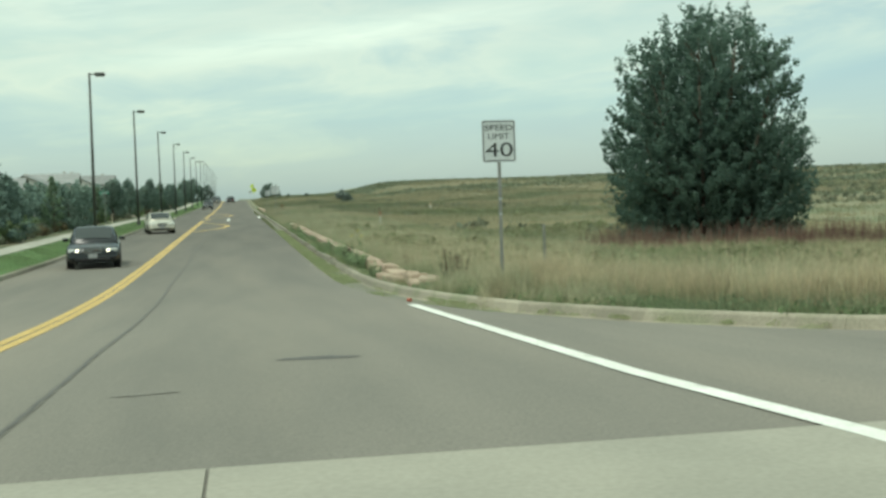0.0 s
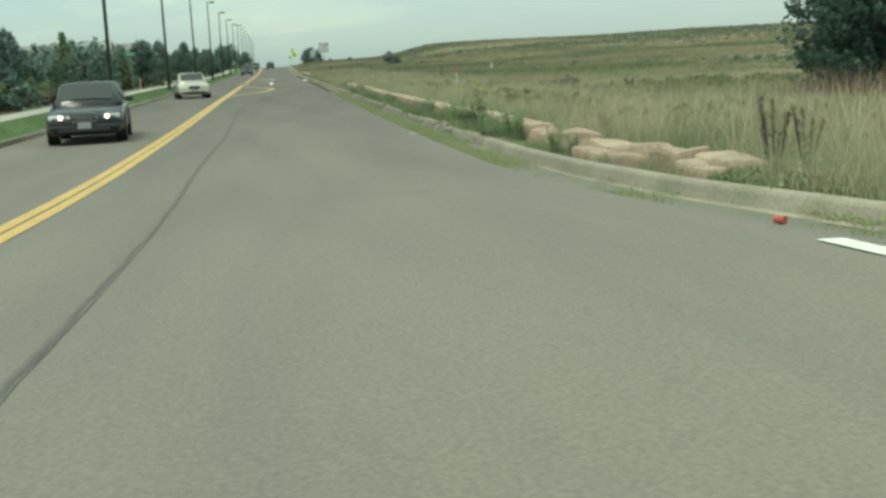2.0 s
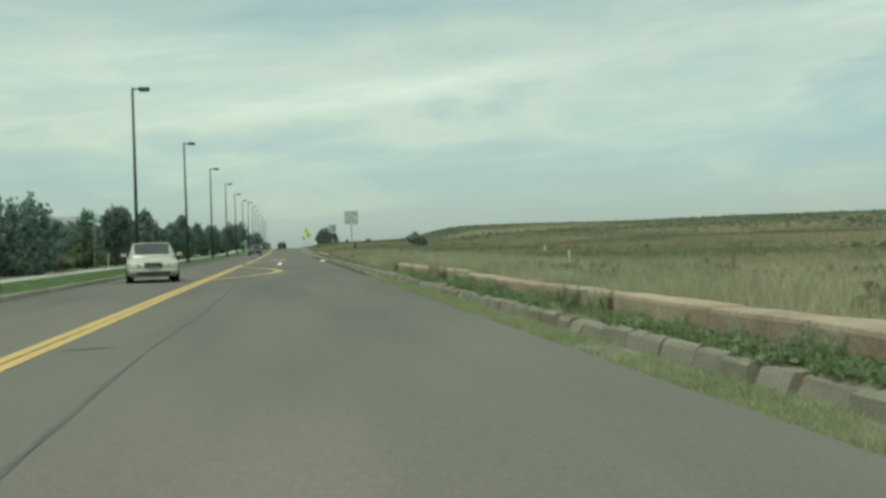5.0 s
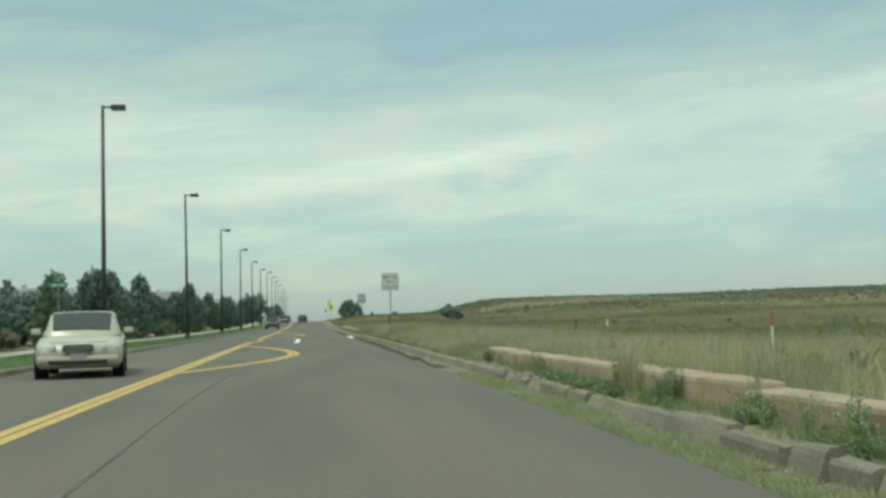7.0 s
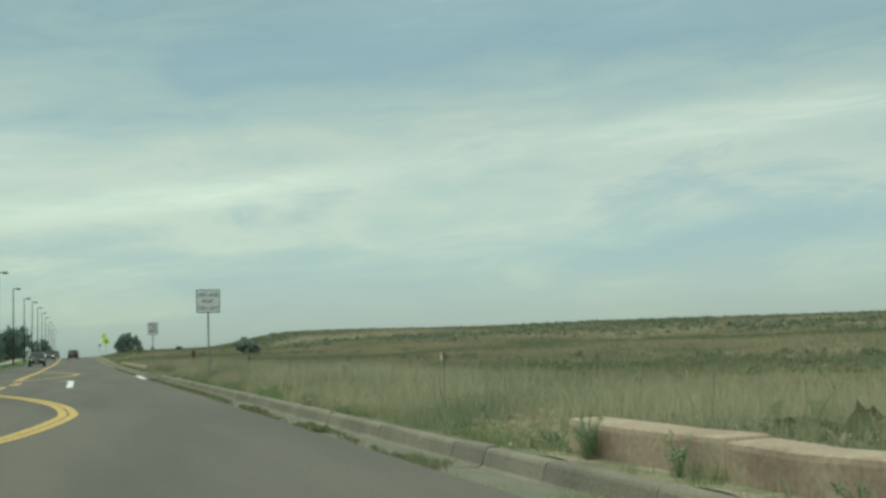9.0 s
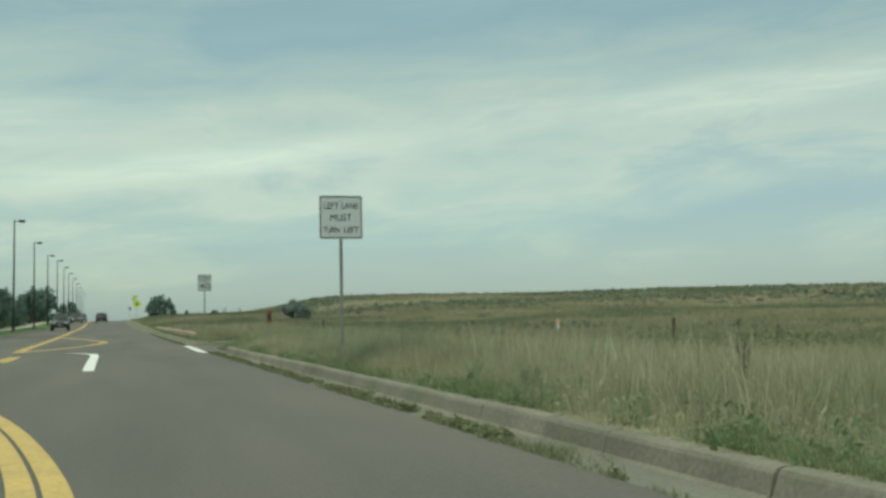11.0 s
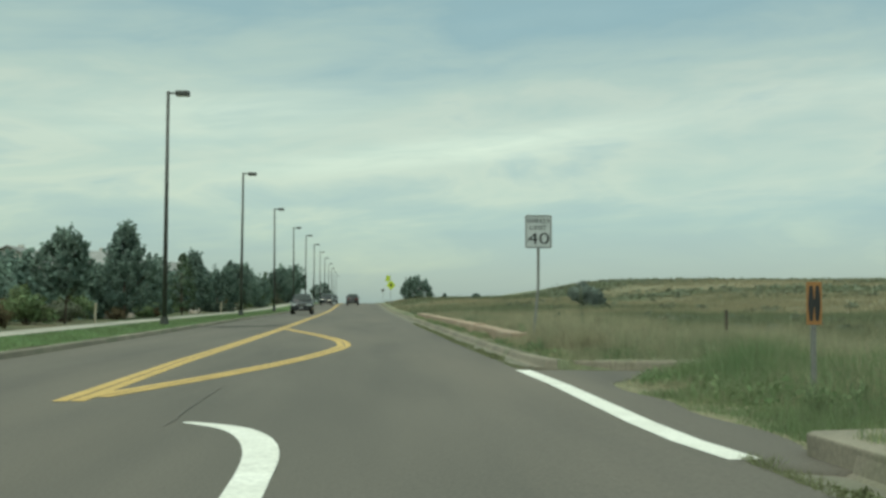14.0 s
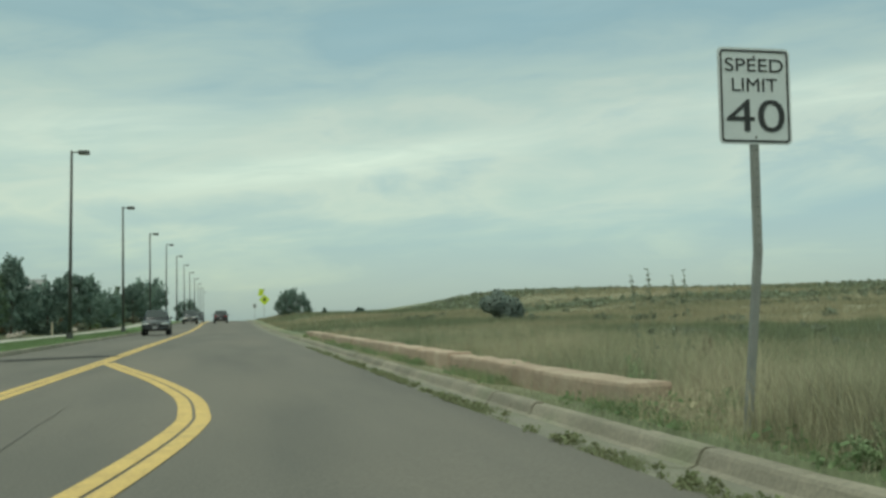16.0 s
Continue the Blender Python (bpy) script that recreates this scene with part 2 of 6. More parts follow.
SHEET = material("white_sign_sheeting", (0.51, 0.545, 0.53), (0.48, 0.515, 0.50), 0.5, coarse=3, fine=60, bump=0.02, contrast=0.05)
BLACK = material("black_sign_ink", (0.022, 0.024, 0.022), (0.03, 0.03, 0.03), 0.5, coarse=4, fine=60, bump=0)

drift(CONCRETE, 20, 42, 1.30, 0.84)  # paler kerb at the junction, darker further on
drift(BLADE, 50, 125, 1.20, 0.98)  # brighter light at the junction put into the grass colour, fading further on
# the same light painted into the far grass and the field ground
drift(BLADE_FAR, 50, 125, 1.28, 1.02)
drift(FIELD, 60, 150, 1.22, 1.08)
for m_ in (BLADE, BLADE_FAR, WEED, GUTTER, OLIVE_WEED, OLIVE, LEAF, LEAF_LIGHT, SAGE, RUST):
    thin(m_)
thin(COTTON, 0.55)


# ---- ground shape ----
_ky = [-300, -100, -20, -5, 10, 25, 40, 55, 70, 85, 100, 115, 130, 145, 160, 175, 190, 205, 220, 235, 250, 265, 280, 310, 345, 380, 430, 600, 1500, 4000]
_kz = [9, 5.5, 1.99, 1.26, 0.54, -0.09, -0.19, -0.16, -0.10, -0.06, 0, 0.05, 0.06, 0.08, 0.16, 0.24, 0.32, 0.38, 0.46, 0.57, 0.72, 0.94, 1.2, 1.56, 1.76, 1.78, 1.6, 0.2, -12, -30]
_dy = np.arange(-300, 4001, 1.0)
_dz = np.interp(_dy, _ky, _kz)
_dz[8:-8] = np.convolve(_dz, np.ones(17) / 17, "valid")


def road_z(y):
    return np.interp(y, _dy, _dz)


def smooth(t):
    t = np.clip(t, 0, 1)
    return t * t * (3 - 2 * t)


def lumps(x, y):
    """Gentle unevenness of open ground."""
    return (0.10 * np.sin(0.31 * x + 0.7 * np.sin(0.11 * y)) * np.cos(0.23 * y + 0.5)
            + 0.05 * np.sin(0.9 * x + 1.7) * np.sin(0.77 * y) + 0.03 * np.sin(2.1 * x - 1.3 * y))


# edge of the right-hand kerb, with its sweep into the side street
_rx = [40, 16, 12, 9.2, 7.3, 5.9, 4.9, 4.2, 3.75, 3.5, 3.42]
_ry = [10.5, 10.7, 11.2, 12.4, 14.2, 16.5, 19, 22, 25, 28, 31]
KERB_R, KERB_L = 3.42, -6.80


def verge_x(y):
    """x of the face of the right kerb (far out where the side street joins)."""
    return np.where(y < 31, np.interp(y, _ry, _rx, left=400), KERB_R)


def dip(x, y):
    """Cross fall of the first junction towards the side street."""
    return 0.02 * np.clip(x - 3.0, 0, 5) * smooth((31 - y) / 8)


def ground_z(x, y):
    x, y = np.asarray(x, float), np.asarray(y, float)
    r = road_z(y)
    # right: verge, low field, then the long slope up to the plateau
    low = np.interp(y, [-300, 0, 20, 60, 100, 150, 200, 250, 300, 345, 600], [6, 0.5, -0.2, -0.9, -0.5, -0.05, 0.65, 1.5, 2.35, 2.6, 2.3])
    edge = verge_x(y) + 0.2
    away = np.clip(x - edge, 0, None)
    shelf = np.where(y < 33, 0.07, 0.14) + 0.07 * smooth((away - 0.6) / 0.8) * (y < 33)
    side = r - dip(x, y) + shelf + (low - r - 0.14) * smooth((away - 1.5) / np.interp(y, [200, 280], [13, 4.5])) + lumps(x, y) * smooth((away - 0.8) / 4)
    gate = smooth((y - 124.9) / 0.4) * smooth((135.96 - y) / 0.2) * (1 - smooth((x - 6) / 7))
    side = side * (1 - gate) + (r - 0.035) * gate
    d = (x - 41) * 0.568 + (y - 319) * 0.823
    crest = 5.42 + 0.004 * (x - 41).clip(-40, 70) - 0.010 * (x - 112).clip(0, 90) + 0.12 * np.sin(x * 0.05) + 0.08 * np.sin(x * 0.13 + 1)
    ramp = 0.28 * smooth((d + 150) / 110) + 0.72 * smooth((d + 62) / 62)
    shoulder = np.interp(x, [7, 14, 20, 28, 33, 37, 41, 46], [0, 0.01, 0.04, 0.14, 0.34, 0.72, 0.97, 1])
    hill = shoulder * ramp
    side = side + (crest - side) * hill - 0.012 * np.clip(d - 10, 0, 900) * shoulder
    # left: grass strip and gardens
    leftz = r + 0.13 + 0.5 * smooth((-x - 13) / 25) + lumps(x, y) * 0.6 * smooth((-x - 12) / 4)
    bed = r - 0.25
    z = np.where(x > 0, np.where(x < edge, bed, side), np.where(x > KERB_L - 0.22, bed, leftz))
    street = (y < 31) & (x > 0) & (x < edge)
    return np.where(street, r - 0.25, z)


def mesh_np(name, verts, faces, mat, parent=None, smoothed=False):
    me = bpy.data.meshes.new(name)
    verts, faces = np.asarray(verts, np.float32), np.asarray(faces, np.int32)
    k = faces.shape[1]
    me.vertices.add(len(verts))
    me.vertices.foreach_set("co", verts.ravel())
    me.loops.add(faces.size)
    me.loops.foreach_set("vertex_index", faces.ravel())
    me.polygons.add(len(faces))
    me.polygons.foreach_set("loop_start", np.arange(0, faces.size, k, dtype=np.int32))
    if smoothed:
        me.polygons.foreach_set("use_smooth", np.ones(len(faces), bool))
    me.materials.append(mat)
    me.update(calc_edges=True)
    me.validate()
    ob = new(name, me)
    if parent:
        ob.parent = parent
    return ob


def grid_mesh(name, X, Y, Z, mat, smoothed=True, parent=None):
    h, w = X.shape
    idx = np.arange(h * w).reshape(h, w)
    faces = np.stack([idx[:-1, :-1], idx[:-1, 1:], idx[1:, 1:], idx[1:, :-1]], -1).reshape(-1, 4)
    return mesh_np(name, np.stack([X, Y, Z], -1).reshape(-1, 3), faces, mat, parent, smoothed)


def part(name, bm, mat, parent=None, label="", smoothed=False):
    me = bpy.data.meshes.new(name)
    bmesh.ops.recalc_face_normals(bm, faces=bm.faces[:])
    for f in bm.faces:
        f.smooth = smoothed
    bm.to_mesh(me)
    bm.free()
    me.materials.append(mat)
    ob = new(name, me)
    if parent:
        ob.parent = parent
    return tagged(ob, label)


def box(bm, sx, sy, sz, m=Matrix(), bevel=0.0):
    made = bmesh.ops.create_cube(bm, size=1, matrix=m @ Matrix.Diagonal((sx, sy, sz, 1)))
    if bevel:
        edges = {e for v in made["verts"] for e in v.link_edges}
        bmesh.ops.bevel(bm, geom=list(edges), offset=bevel, segments=2, affect="EDGES", profile=0.6)
    return bm


def rod(bm, r0, r1, z0, z1, seg=10, m=Matrix()):
    bmesh.ops.create_cone(bm, cap_ends=True, segments=seg, radius1=r0, radius2=r1, depth=z1 - z0, matrix=m @ Matrix.Translation((0, 0, (z0 + z1) / 2)))
    return bm


def empty(name, m, label="", category="", group="", kind=""):
    ob = new(name)
    ob.empty_display_size = 0.2
    ob.matrix_basis = m
    return tagged(ob, label, category, group, kind)


# ---- ground sheet ----
def spaced(near, step, far, grow):
    out, s = [near], step
    while out[-1] < far:
        s *= grow
        out.append(out[-1] + s)
    return out


gx = np.array(sorted([-x for x in spaced(30, 2, 3500, 1.22)] + list(np.arange(-29, -8, 1.0)) + [KERB_L - 0.21, KERB_L - 0.23, -3, 0.5, 2.5, 3.3]
                     + [KERB_R + 0.19, KERB_R + 0.21] + list(np.arange(4, 16, 0.5)) + list(np.arange(16, 60, 1.5)) + spaced(60, 2, 3500, 1.16)))
gy = np.array(sorted([-y for y in spaced(20, 3, 600, 1.3)] + list(np.arange(-18, 34, 0.75)) + list(np.arange(34, 124, 1.5)) + list(np.arange(124, 139.4, 0.3)) + list(np.arange(140, 200, 1.5)) + list(np.arange(200, 380, 2.5)) + spaced(380, 4, 3800, 1.15)))
GX, GY = np.meshgrid(gx, gy)
ground = tagged(grid_mesh("ground", GX, GY, ground_z(GX, GY), FIELD), "dry grass field rising to a long low hill", "ground", kind="structure")

def surface(x, y):
    """Height of the driven surface, with its slight crown."""
    return road_z(y) + 0.02 - 0.0007 * (np.clip(x, -9, 2.86) + 2) ** 2 - dip(x, y)


ry_ = np.arange(-60, 620, 1.5)
RX, RY = np.meshgrid(np.array([KERB_L - 0.02, -5, -3, -1, 1, 2.2, 2.86]), ry_)
road = tagged(grid_mesh("road", RX, RY, surface(RX, RY), ASPHALT), "worn grey asphalt road with two lanes", "road", kind="structure")
# side street apron beside the first corner
AX, AY = np.meshgrid(np.linspace(0, 1, 24), np.arange(-60, 31.1, 0.75))
side_x = 2.86 + (np.clip(verge_x(AY) - 0.56, 2.88, 60) - 2.86) * AX ** 1.5
apron = tagged(grid_mesh("side_road", side_x, AY, surface(side_x, AY) - 0.0005, ASPHALT), "worn asphalt mouth of a side street", "road", kind="structure")


# ---- road markings ----
def ribbon(bm, pts, width, lift=0.006):
    """A flat painted strip along points (x, y) on the road."""
    pts = [Vector((p[0], p[1], 0)) for p in pts]
    rows = []
    for i, p in enumerate(pts):
        t = (pts[min(i + 1, len(pts) - 1)] - pts[max(i - 1, 0)]).normalized()
        s = Vector((t.y, -t.x, 0)) * width / 2
        rows.append([bm.verts.new((q.x, q.y, float(surface(q.x, q.y)) + lift)) for q in (p - s, p + s)])
    for a, b in zip(rows, rows[1:]):
        bm.faces.new((a[0], a[1], b[1], b[0]))
    return bm


def curve_pts(ctrl, n=10):
    """A smooth line through the points given."""
    out = []
    c = [ctrl[0]] + list(ctrl) + [ctrl[-1]]
    for i in range(1, len(c) - 2):
        p0, p1, p2, p3 = (np.array(q, float) for q in c[i - 1:i + 3])
        for t in np.linspace(0, 1, n, endpoint=False):
            out.append(0.5 * (2 * p1 + (p2 - p0) * t + (2 * p0 - 5 * p1 + 4 * p2 - p3) * t * t + (3 * p1 - p0 - 3 * p2 + p3) * t ** 3))
    return out + [np.array(ctrl[-1], float)]


def shifted(pts, off):
    pts = [np.array(p, float) for p in pts]
    out = []
    for i, p in enumerate(pts):
        t = pts[min(i + 1, len(pts) - 1)] - pts[max(i - 1, 0)]
        t /= np.linalg.norm(t)
        out.append(p + off * np.array([t[1], -t[0]]))
    return out


def double_line(name, pts, label):
    ob = empty(name, Matrix(), label, "road marking", kind="structure")
    for off in (-0.100, 0.100):
        part("stripe", ribbon(bmesh.new(), shifted(pts, off), 0.165), YELLOW, ob)
    return ob


def centre_x(y):
    return float(np.interp(y, [0, 20, 40, 67, 118, 130, 138, 150, 164, 600], [-2.70, -2.74, -2.84, -2.93, -2.98, -3.03, -3.17, -3.12, -3.06, -3.75]))


double_line("centre_line", [(centre_x(y), y) for y in np.arange(-40, 118.6, 1.5)], "double yellow line along the middle of the road")
double_line("centre_line", [(-2.72, y) for y in np.arange(119.2, 124.4, 1.0)], "short worn double yellow line before a junction")
double_line("centre_line", [(centre_x(y), y) for y in np.arange(129.4, 600, 1.5)], "double yellow line along the middle of the road")
double_line("median_line", curve_pts([(-2.78, 81.0), (-1.85, 84.2), (-1.12, 87.0), (-0.72, 89.4), (-0.43, 92.0), (-0.40, 93.6), (-0.56, 96.4), (-1.05, 100.0), (-1.75, 103.4), (-2.75, 107.2)]), "double yellow line bulging round a painted median")
double_line("median_line", curve_pts([(-2.88, 130.0), (-2.05, 133.5), (-1.33, 137.1), (-0.87, 140.0), (-0.50, 142.9), (-0.28, 145.4), (-0.26, 147.0), (-0.46, 150.0), (-1.13, 154.4), (-1.95, 158.6), (-2.88, 163.4)]), "double yellow line bulging round a painted median")


def white_line(name, pts, w, label, lift=0.006):
    return tagged(part(name, ribbon(bmesh.new(), pts, w, lift), WHITE), label, "road marking", kind="structure")


white_line("edge_line", [(3.45, 21.4), (3.52, 19), (3.57, 16.4), (3.59, 13), (3.61, 10.1), (3.68, 8.8), (3.80, 6.7), (3.84, 2)], 0.20, "solid white line across the mouth of a side street", 0.010)
white_line("edge_line", [(2.89, 135.5), (2.89, 132), (2.83, 129.5), (2.77, 127), (2.78, 125.6), (2.88, 124.5)], 0.26, "solid white line across a field entrance")
ab = bmesh.new()
stem = curve_pts([(-0.505, 112.6), (-0.50, 116), (-0.49, 120), (-0.48, 123.0), (-0.55, 125.1), (-0.86, 126.45), (-1.40, 127.1)], 6)
prev = None
for i, p in enumerate(stem):
    q = stem[min(i + 1, len(stem) - 1)] - stem[max(i - 1, 0)]
    q /= np.linalg.norm(q)
    w = 0.118 if i < 20 else 0.118 + 0.025 * math.sin((i - 20) / (len(stem) - 20) * math.pi) - 0.09 * ((i - 20) / (len(stem) - 20)) ** 3
    pair = [ab.verts.new((p[0] + s * w * q[1], p[1] - s * w * q[0], float(surface(p[0], p[1])) + 0.006)) for s in (-1, 1)]
    if prev:
        ab.faces.new((prev[0], prev[1], pair[1], pair[0]))
    prev = pair
tagged(part("turn_arrow", ab, WHITE), "long white left-turn arrow painted on the lane", "road marking", kind="structure")

# sealed cracks and patches
rng = np.random.default_rng(3)
cb, wb = bmesh.new(), bmesh.new()
cy = np.arange(2, 93, 0.3)
cx = np.interp(cy, [5, 12, 23, 42, 60, 92], [-1.20, -1.22, -1.33, -1.47, -1.56, -1.62]) + np.cumsum(rng.normal(0, 0.009, len(cy))) * 0.3 + 0.04 * np.sin(cy * 0.33)
for k in range(0, len(cy) - 8, 8):
    ribbon(wb, [(cx[j], cy[j]) for j in range(k, k + 9)], rng.uniform(0.05, 0.085), 0.0045)
    ribbon(cb, [(cx[j] + rng.normal(0, 0.010), cy[j]) for j in range(k, k + 9)], rng.uniform(0.020, 0.042), 0.007)
tagged(part("crack", cb, TAR), "long tar-sealed seam along the lane", "road crack", kind="structure")
# wider, fainter ribbon under the seam's dark core
SEAM_BORDER = material("seam_stain", (0.132, 0.122, 0.102), (0.15, 0.138, 0.115), 0.9, coarse=3, fine=40)
tagged(part("seam_stain", wb, SEAM_BORDER), "wide faint dark border along the sealed seam", "road crack", kind="structure")
# broad dark band across the opposite lane
DARK_BAND = material("dark_band", (0.042, 0.040, 0.036), (0.055, 0.052, 0.047), 0.95, coarse=3, fine=40, spec=0.1)
pts = [(-6.3 + 0.23 * i, 166.7 + 0.19 * i + 0.04 * math.sin(i * 2.1)) for i in range(14)]
tagged(part("crack", ribbon(bmesh.new(), pts, 1.5, 0.008), DARK_BAND), "dark band across the opposite lane", "road crack", kind="structure")
WORN_PATCH = material("worn_patch", (0.166, 0.153, 0.128), (0.182, 0.167, 0.139), 0.9, coarse=3, fine=40)
for x0, x1, y0, y1, w, mat in ((0.70, 1.56, 12.66, 12.60, 0.25, TAR), (-0.72, -0.15, 10.34, 10.46, 0.11, WORN_PATCH), (-2.6, -1.98, 52.45, 52.62, 0.12, TAR)):
    bm, n, prev = bmesh.new(), 18, None
    for i in range(n + 1):
        f = i / n
        x, y, half = x0 + (x1 - x0) * f, y0 + (y1 - y0) * f + 0.12 * w * math.sin(f * math.pi), w / 2 * (0.12 + 0.88 * math.sin(f * math.pi) ** 0.8) * rng.uniform(0.86, 1.1)
        pair = [bm.verts.new((x, y + k * half, float(surface(x, y)) + 0.008)) for k in (-1, 1)]
        if prev:
            bm.faces.new((prev[0], pair[0], pair[1], prev[1]))
        prev = pair
    tagged(part("crack", bm, mat), "dark sealed patch across the asphalt" if mat is TAR else "faint worn patch across the asphalt", "road crack", kind="structure")
HAIRLINE = material("worn_crack", (0.11, 0.102, 0.087), (0.135, 0.124, 0.104), 0.85, coarse=2, fine=40)
for x0, x1, y0, y1, w in ((-1.92, 1.0, 27.05, 26.8, 0.015), (1.0, 1.5, 26.8, 26.76, 0.03), (2.2, 2.32, 29.6, 29.5, 0.03), (-0.47, 2.05, 130.07, 130.17, 0.018), (-0.22, 0.7, 107.3, 107.1, 0.016), (-1.55, -1.62, 126.8, 131.5, 0.013), (-1.65, -1.85, 140, 148.5, 0.012)):
    n = 16
    pts = [(x0 + (x1 - x0) * i / n + rng.normal(0, 0.012), y0 + (y1 - y0) * i / n + rng.normal(0, 0.015)) for i in range(n + 1)]
    tagged(part("crack", ribbon(bmesh.new(), pts, w, 0.008), HAIRLINE), "thin crack across the asphalt", "road crack", kind="structure")

# ---- concrete cross pan at the first junction ----
pan = empty("concrete_pan", Matrix(), "pale concrete slabs across the mouth of the junction", "pavement", kind="structure")
for xa, xb in ((-6.8, -3.6), (-3.6, 0.16), (0.16, 4.1), (4.1, 8.2)):
    for ya, yb in ((3.9, 7.0), (0.3, 3.9), (-3.3, 0.3)):
        bm = bmesh.new()
        vs = [bm.verts.new((x, y, float(surface(x, y)) + 0.012)) for x, y in
              ((xa + 0.01, ya + 0.01), (xb - 0.01, ya + 0.01), (xb - 0.01, yb - 0.01 + (yb > 6) * 0.03 * xb), (xa + 0.01, yb - 0.01 + (yb > 6) * 0.03 * xa))]
        top = bm.faces.new(vs)
        ex = bmesh.ops.extrude_face_region(bm, geom=[top])
        bmesh.ops.translate(bm, verts=[v for v in ex["geom"] if isinstance(v, bmesh.types.BMVert)], vec=(0, 0, -0.15))
        part("slab", bm, PALE_SLAB, pan)


# ---- kerbs ----
def kerb_run(name, path, side, label, jitter=0.0, step=3.05, gutter=0.55):
    """Kerb and gutter pieces along a line of points; side +1: the verge lies to the right of the way."""
    run = empty(name, Matrix(), label, "kerb", kind="structure")
    pts = [np.array(p, float) for p in path]
    seg = np.cumsum([0] + [np.linalg.norm(b - a) for a, b in zip(pts, pts[1:])])
    at = lambda s: np.array([np.interp(s, seg, [p[0] for p in pts]), np.interp(s, seg, [p[1] for p in pts])])
    s = 0.0
    profile = [(-gutter, -0.012), (-gutter + 0.005, 0.0), (-0.05, -0.035), (0.0, -0.015), (0.035, 0.110), (0.055, 0.138), (0.09, 0.150), (0.17, 0.150), (0.20, 0.125), (0.20, -0.25), (-gutter, -0.25)]
    while s < seg[-1] - 0.2:
        j = jitter(at(s)[1]) if callable(jitter) else jitter
        size = step if j == 0 else rng.uniform(0.5, 1.25) if j > 0.5 else rng.uniform(0.9, 2.2)
        a, b = s, min(s + size, seg[-1])
        bm = bmesh.new()
        rows = []
        drop, tip = (rng.uniform(-0.5, 0.4) * 0.05 * j, rng.normal(0, 0.02) * j)
        gap = 0.006 + 0.17 * j * rng.random() ** 1.6
        n = max(1, int((b - a) / 1.6))
        for i in range(n + 1):
            q, whole = at(a + (b - a - gap) * i / n), at(a + (b - a - 0.006) * i / n)
            t = at(min(a + (b - a) * i / n + 0.3, seg[-1])) - at(max(a + (b - a) * i / n - 0.3, 0))
            t /= np.linalg.norm(t)
            nrm = np.array([t[1], -t[0]]) * side
            low_ = 0.045 * float(smooth((q[1] - 136.5) / 4)) if side > 0 else 0.0
            shape = [(u, v - low_ * (v > 0.1)) for u, v in profile]
            base = float(road_z(q[1]) - dip(q[0], q[1])) - 0.005
            rows.append([bm.verts.new(((q if u > -0.1 else whole)[0] + nrm[0] * (u + (tip if u > 0 else 0)), (q if u > -0.1 else whole)[1] + nrm[1] * (u + (tip if u > 0 else 0)),
                                       base + v + ((drop + rng.normal(0, 0.013) * j) if v > 0.1 else 0))) for u, v in shape])
        for r0, r1 in zip(rows, rows[1:]):
            for k in range(len(profile)):
                m = (k + 1) % len(profile)
                bm.faces.new((r0[k], r0[m], r1[m], r1[k])).material_index = 1 if k in (0, 1) else 0
        bm.faces.new(rows[0][::-1])
        bm.faces.new(rows[-1])
        part("kerbstone", bm, CONCRETE, run).data.materials.append(GUTTER_PAN)
        s = b
    return run


def broken(y):
    return 1.0 if 34 < y < 76 else 0.25 if 76 <= y < 100 or 140 < y < 170 else 0.0


corner = [(x, y) for x, y in zip(_rx, _ry)]
kerb_run("kerb_1", curve_pts(corner[1:], 5) + [(KERB_R, y) for y in np.arange(32, 124.6, 1.0)], 1, "low weathered concrete kerb with a weedy gutter", broken)
kerb_run("kerb_2", [(KERB_R, 137.1)] + [(KERB_R, y) for y in np.arange(138, 420, 2.0)], 1, "low weathered concrete kerb with a weedy gutter", broken)
end_block = empty("kerb_3", Matrix(), "wide flat concrete kerb end at a field entrance", "kerb", kind="structure")
bm = bmesh.new()
foot = [(3.45, 123.2), (3.46, 124.85), (3.56, 125.0), (4.36, 125.15), (4.42, 125.0), (3.75, 123.5)]
lower, upper = ([bm.verts.new((x, y, float(road_z(y)) + z)) for x, y in foot] for z in (-0.2, 0.152))
bm.faces.new(upper[::-1])
bm.faces.new(lower)
for k in range(len(foot)):
    m = (k + 1) % len(foot)
    bm.faces.new((lower[k], lower[m], upper[m], upper[k]))
bmesh.ops.bevel(bm, geom=[e for e in bm.edges if all(v in upper for v in e.verts)], offset=0.02, segments=2, affect="EDGES", profile=0.6)
part("kerbstone", bm, CONCRETE, end_block)
kerb_run("kerb_4", [(7.4, 135.75), (6.0, 135.72), (5.0, 135.70), (4.3, 135.72), (3.95, 135.80), (3.70, 135.97), (3.52, 136.25), (3.44, 136.65), (3.42, 137.1)], 1, "concrete kerb turning into a field entrance", 0, 0.9, 0.16)
kerb_run("kerb_5", [(KERB_L, y) for y in np.arange(-30, 420, 2.0)], -1, "low concrete kerb beside the mown grass strip", 0, 3.05, 0.30)

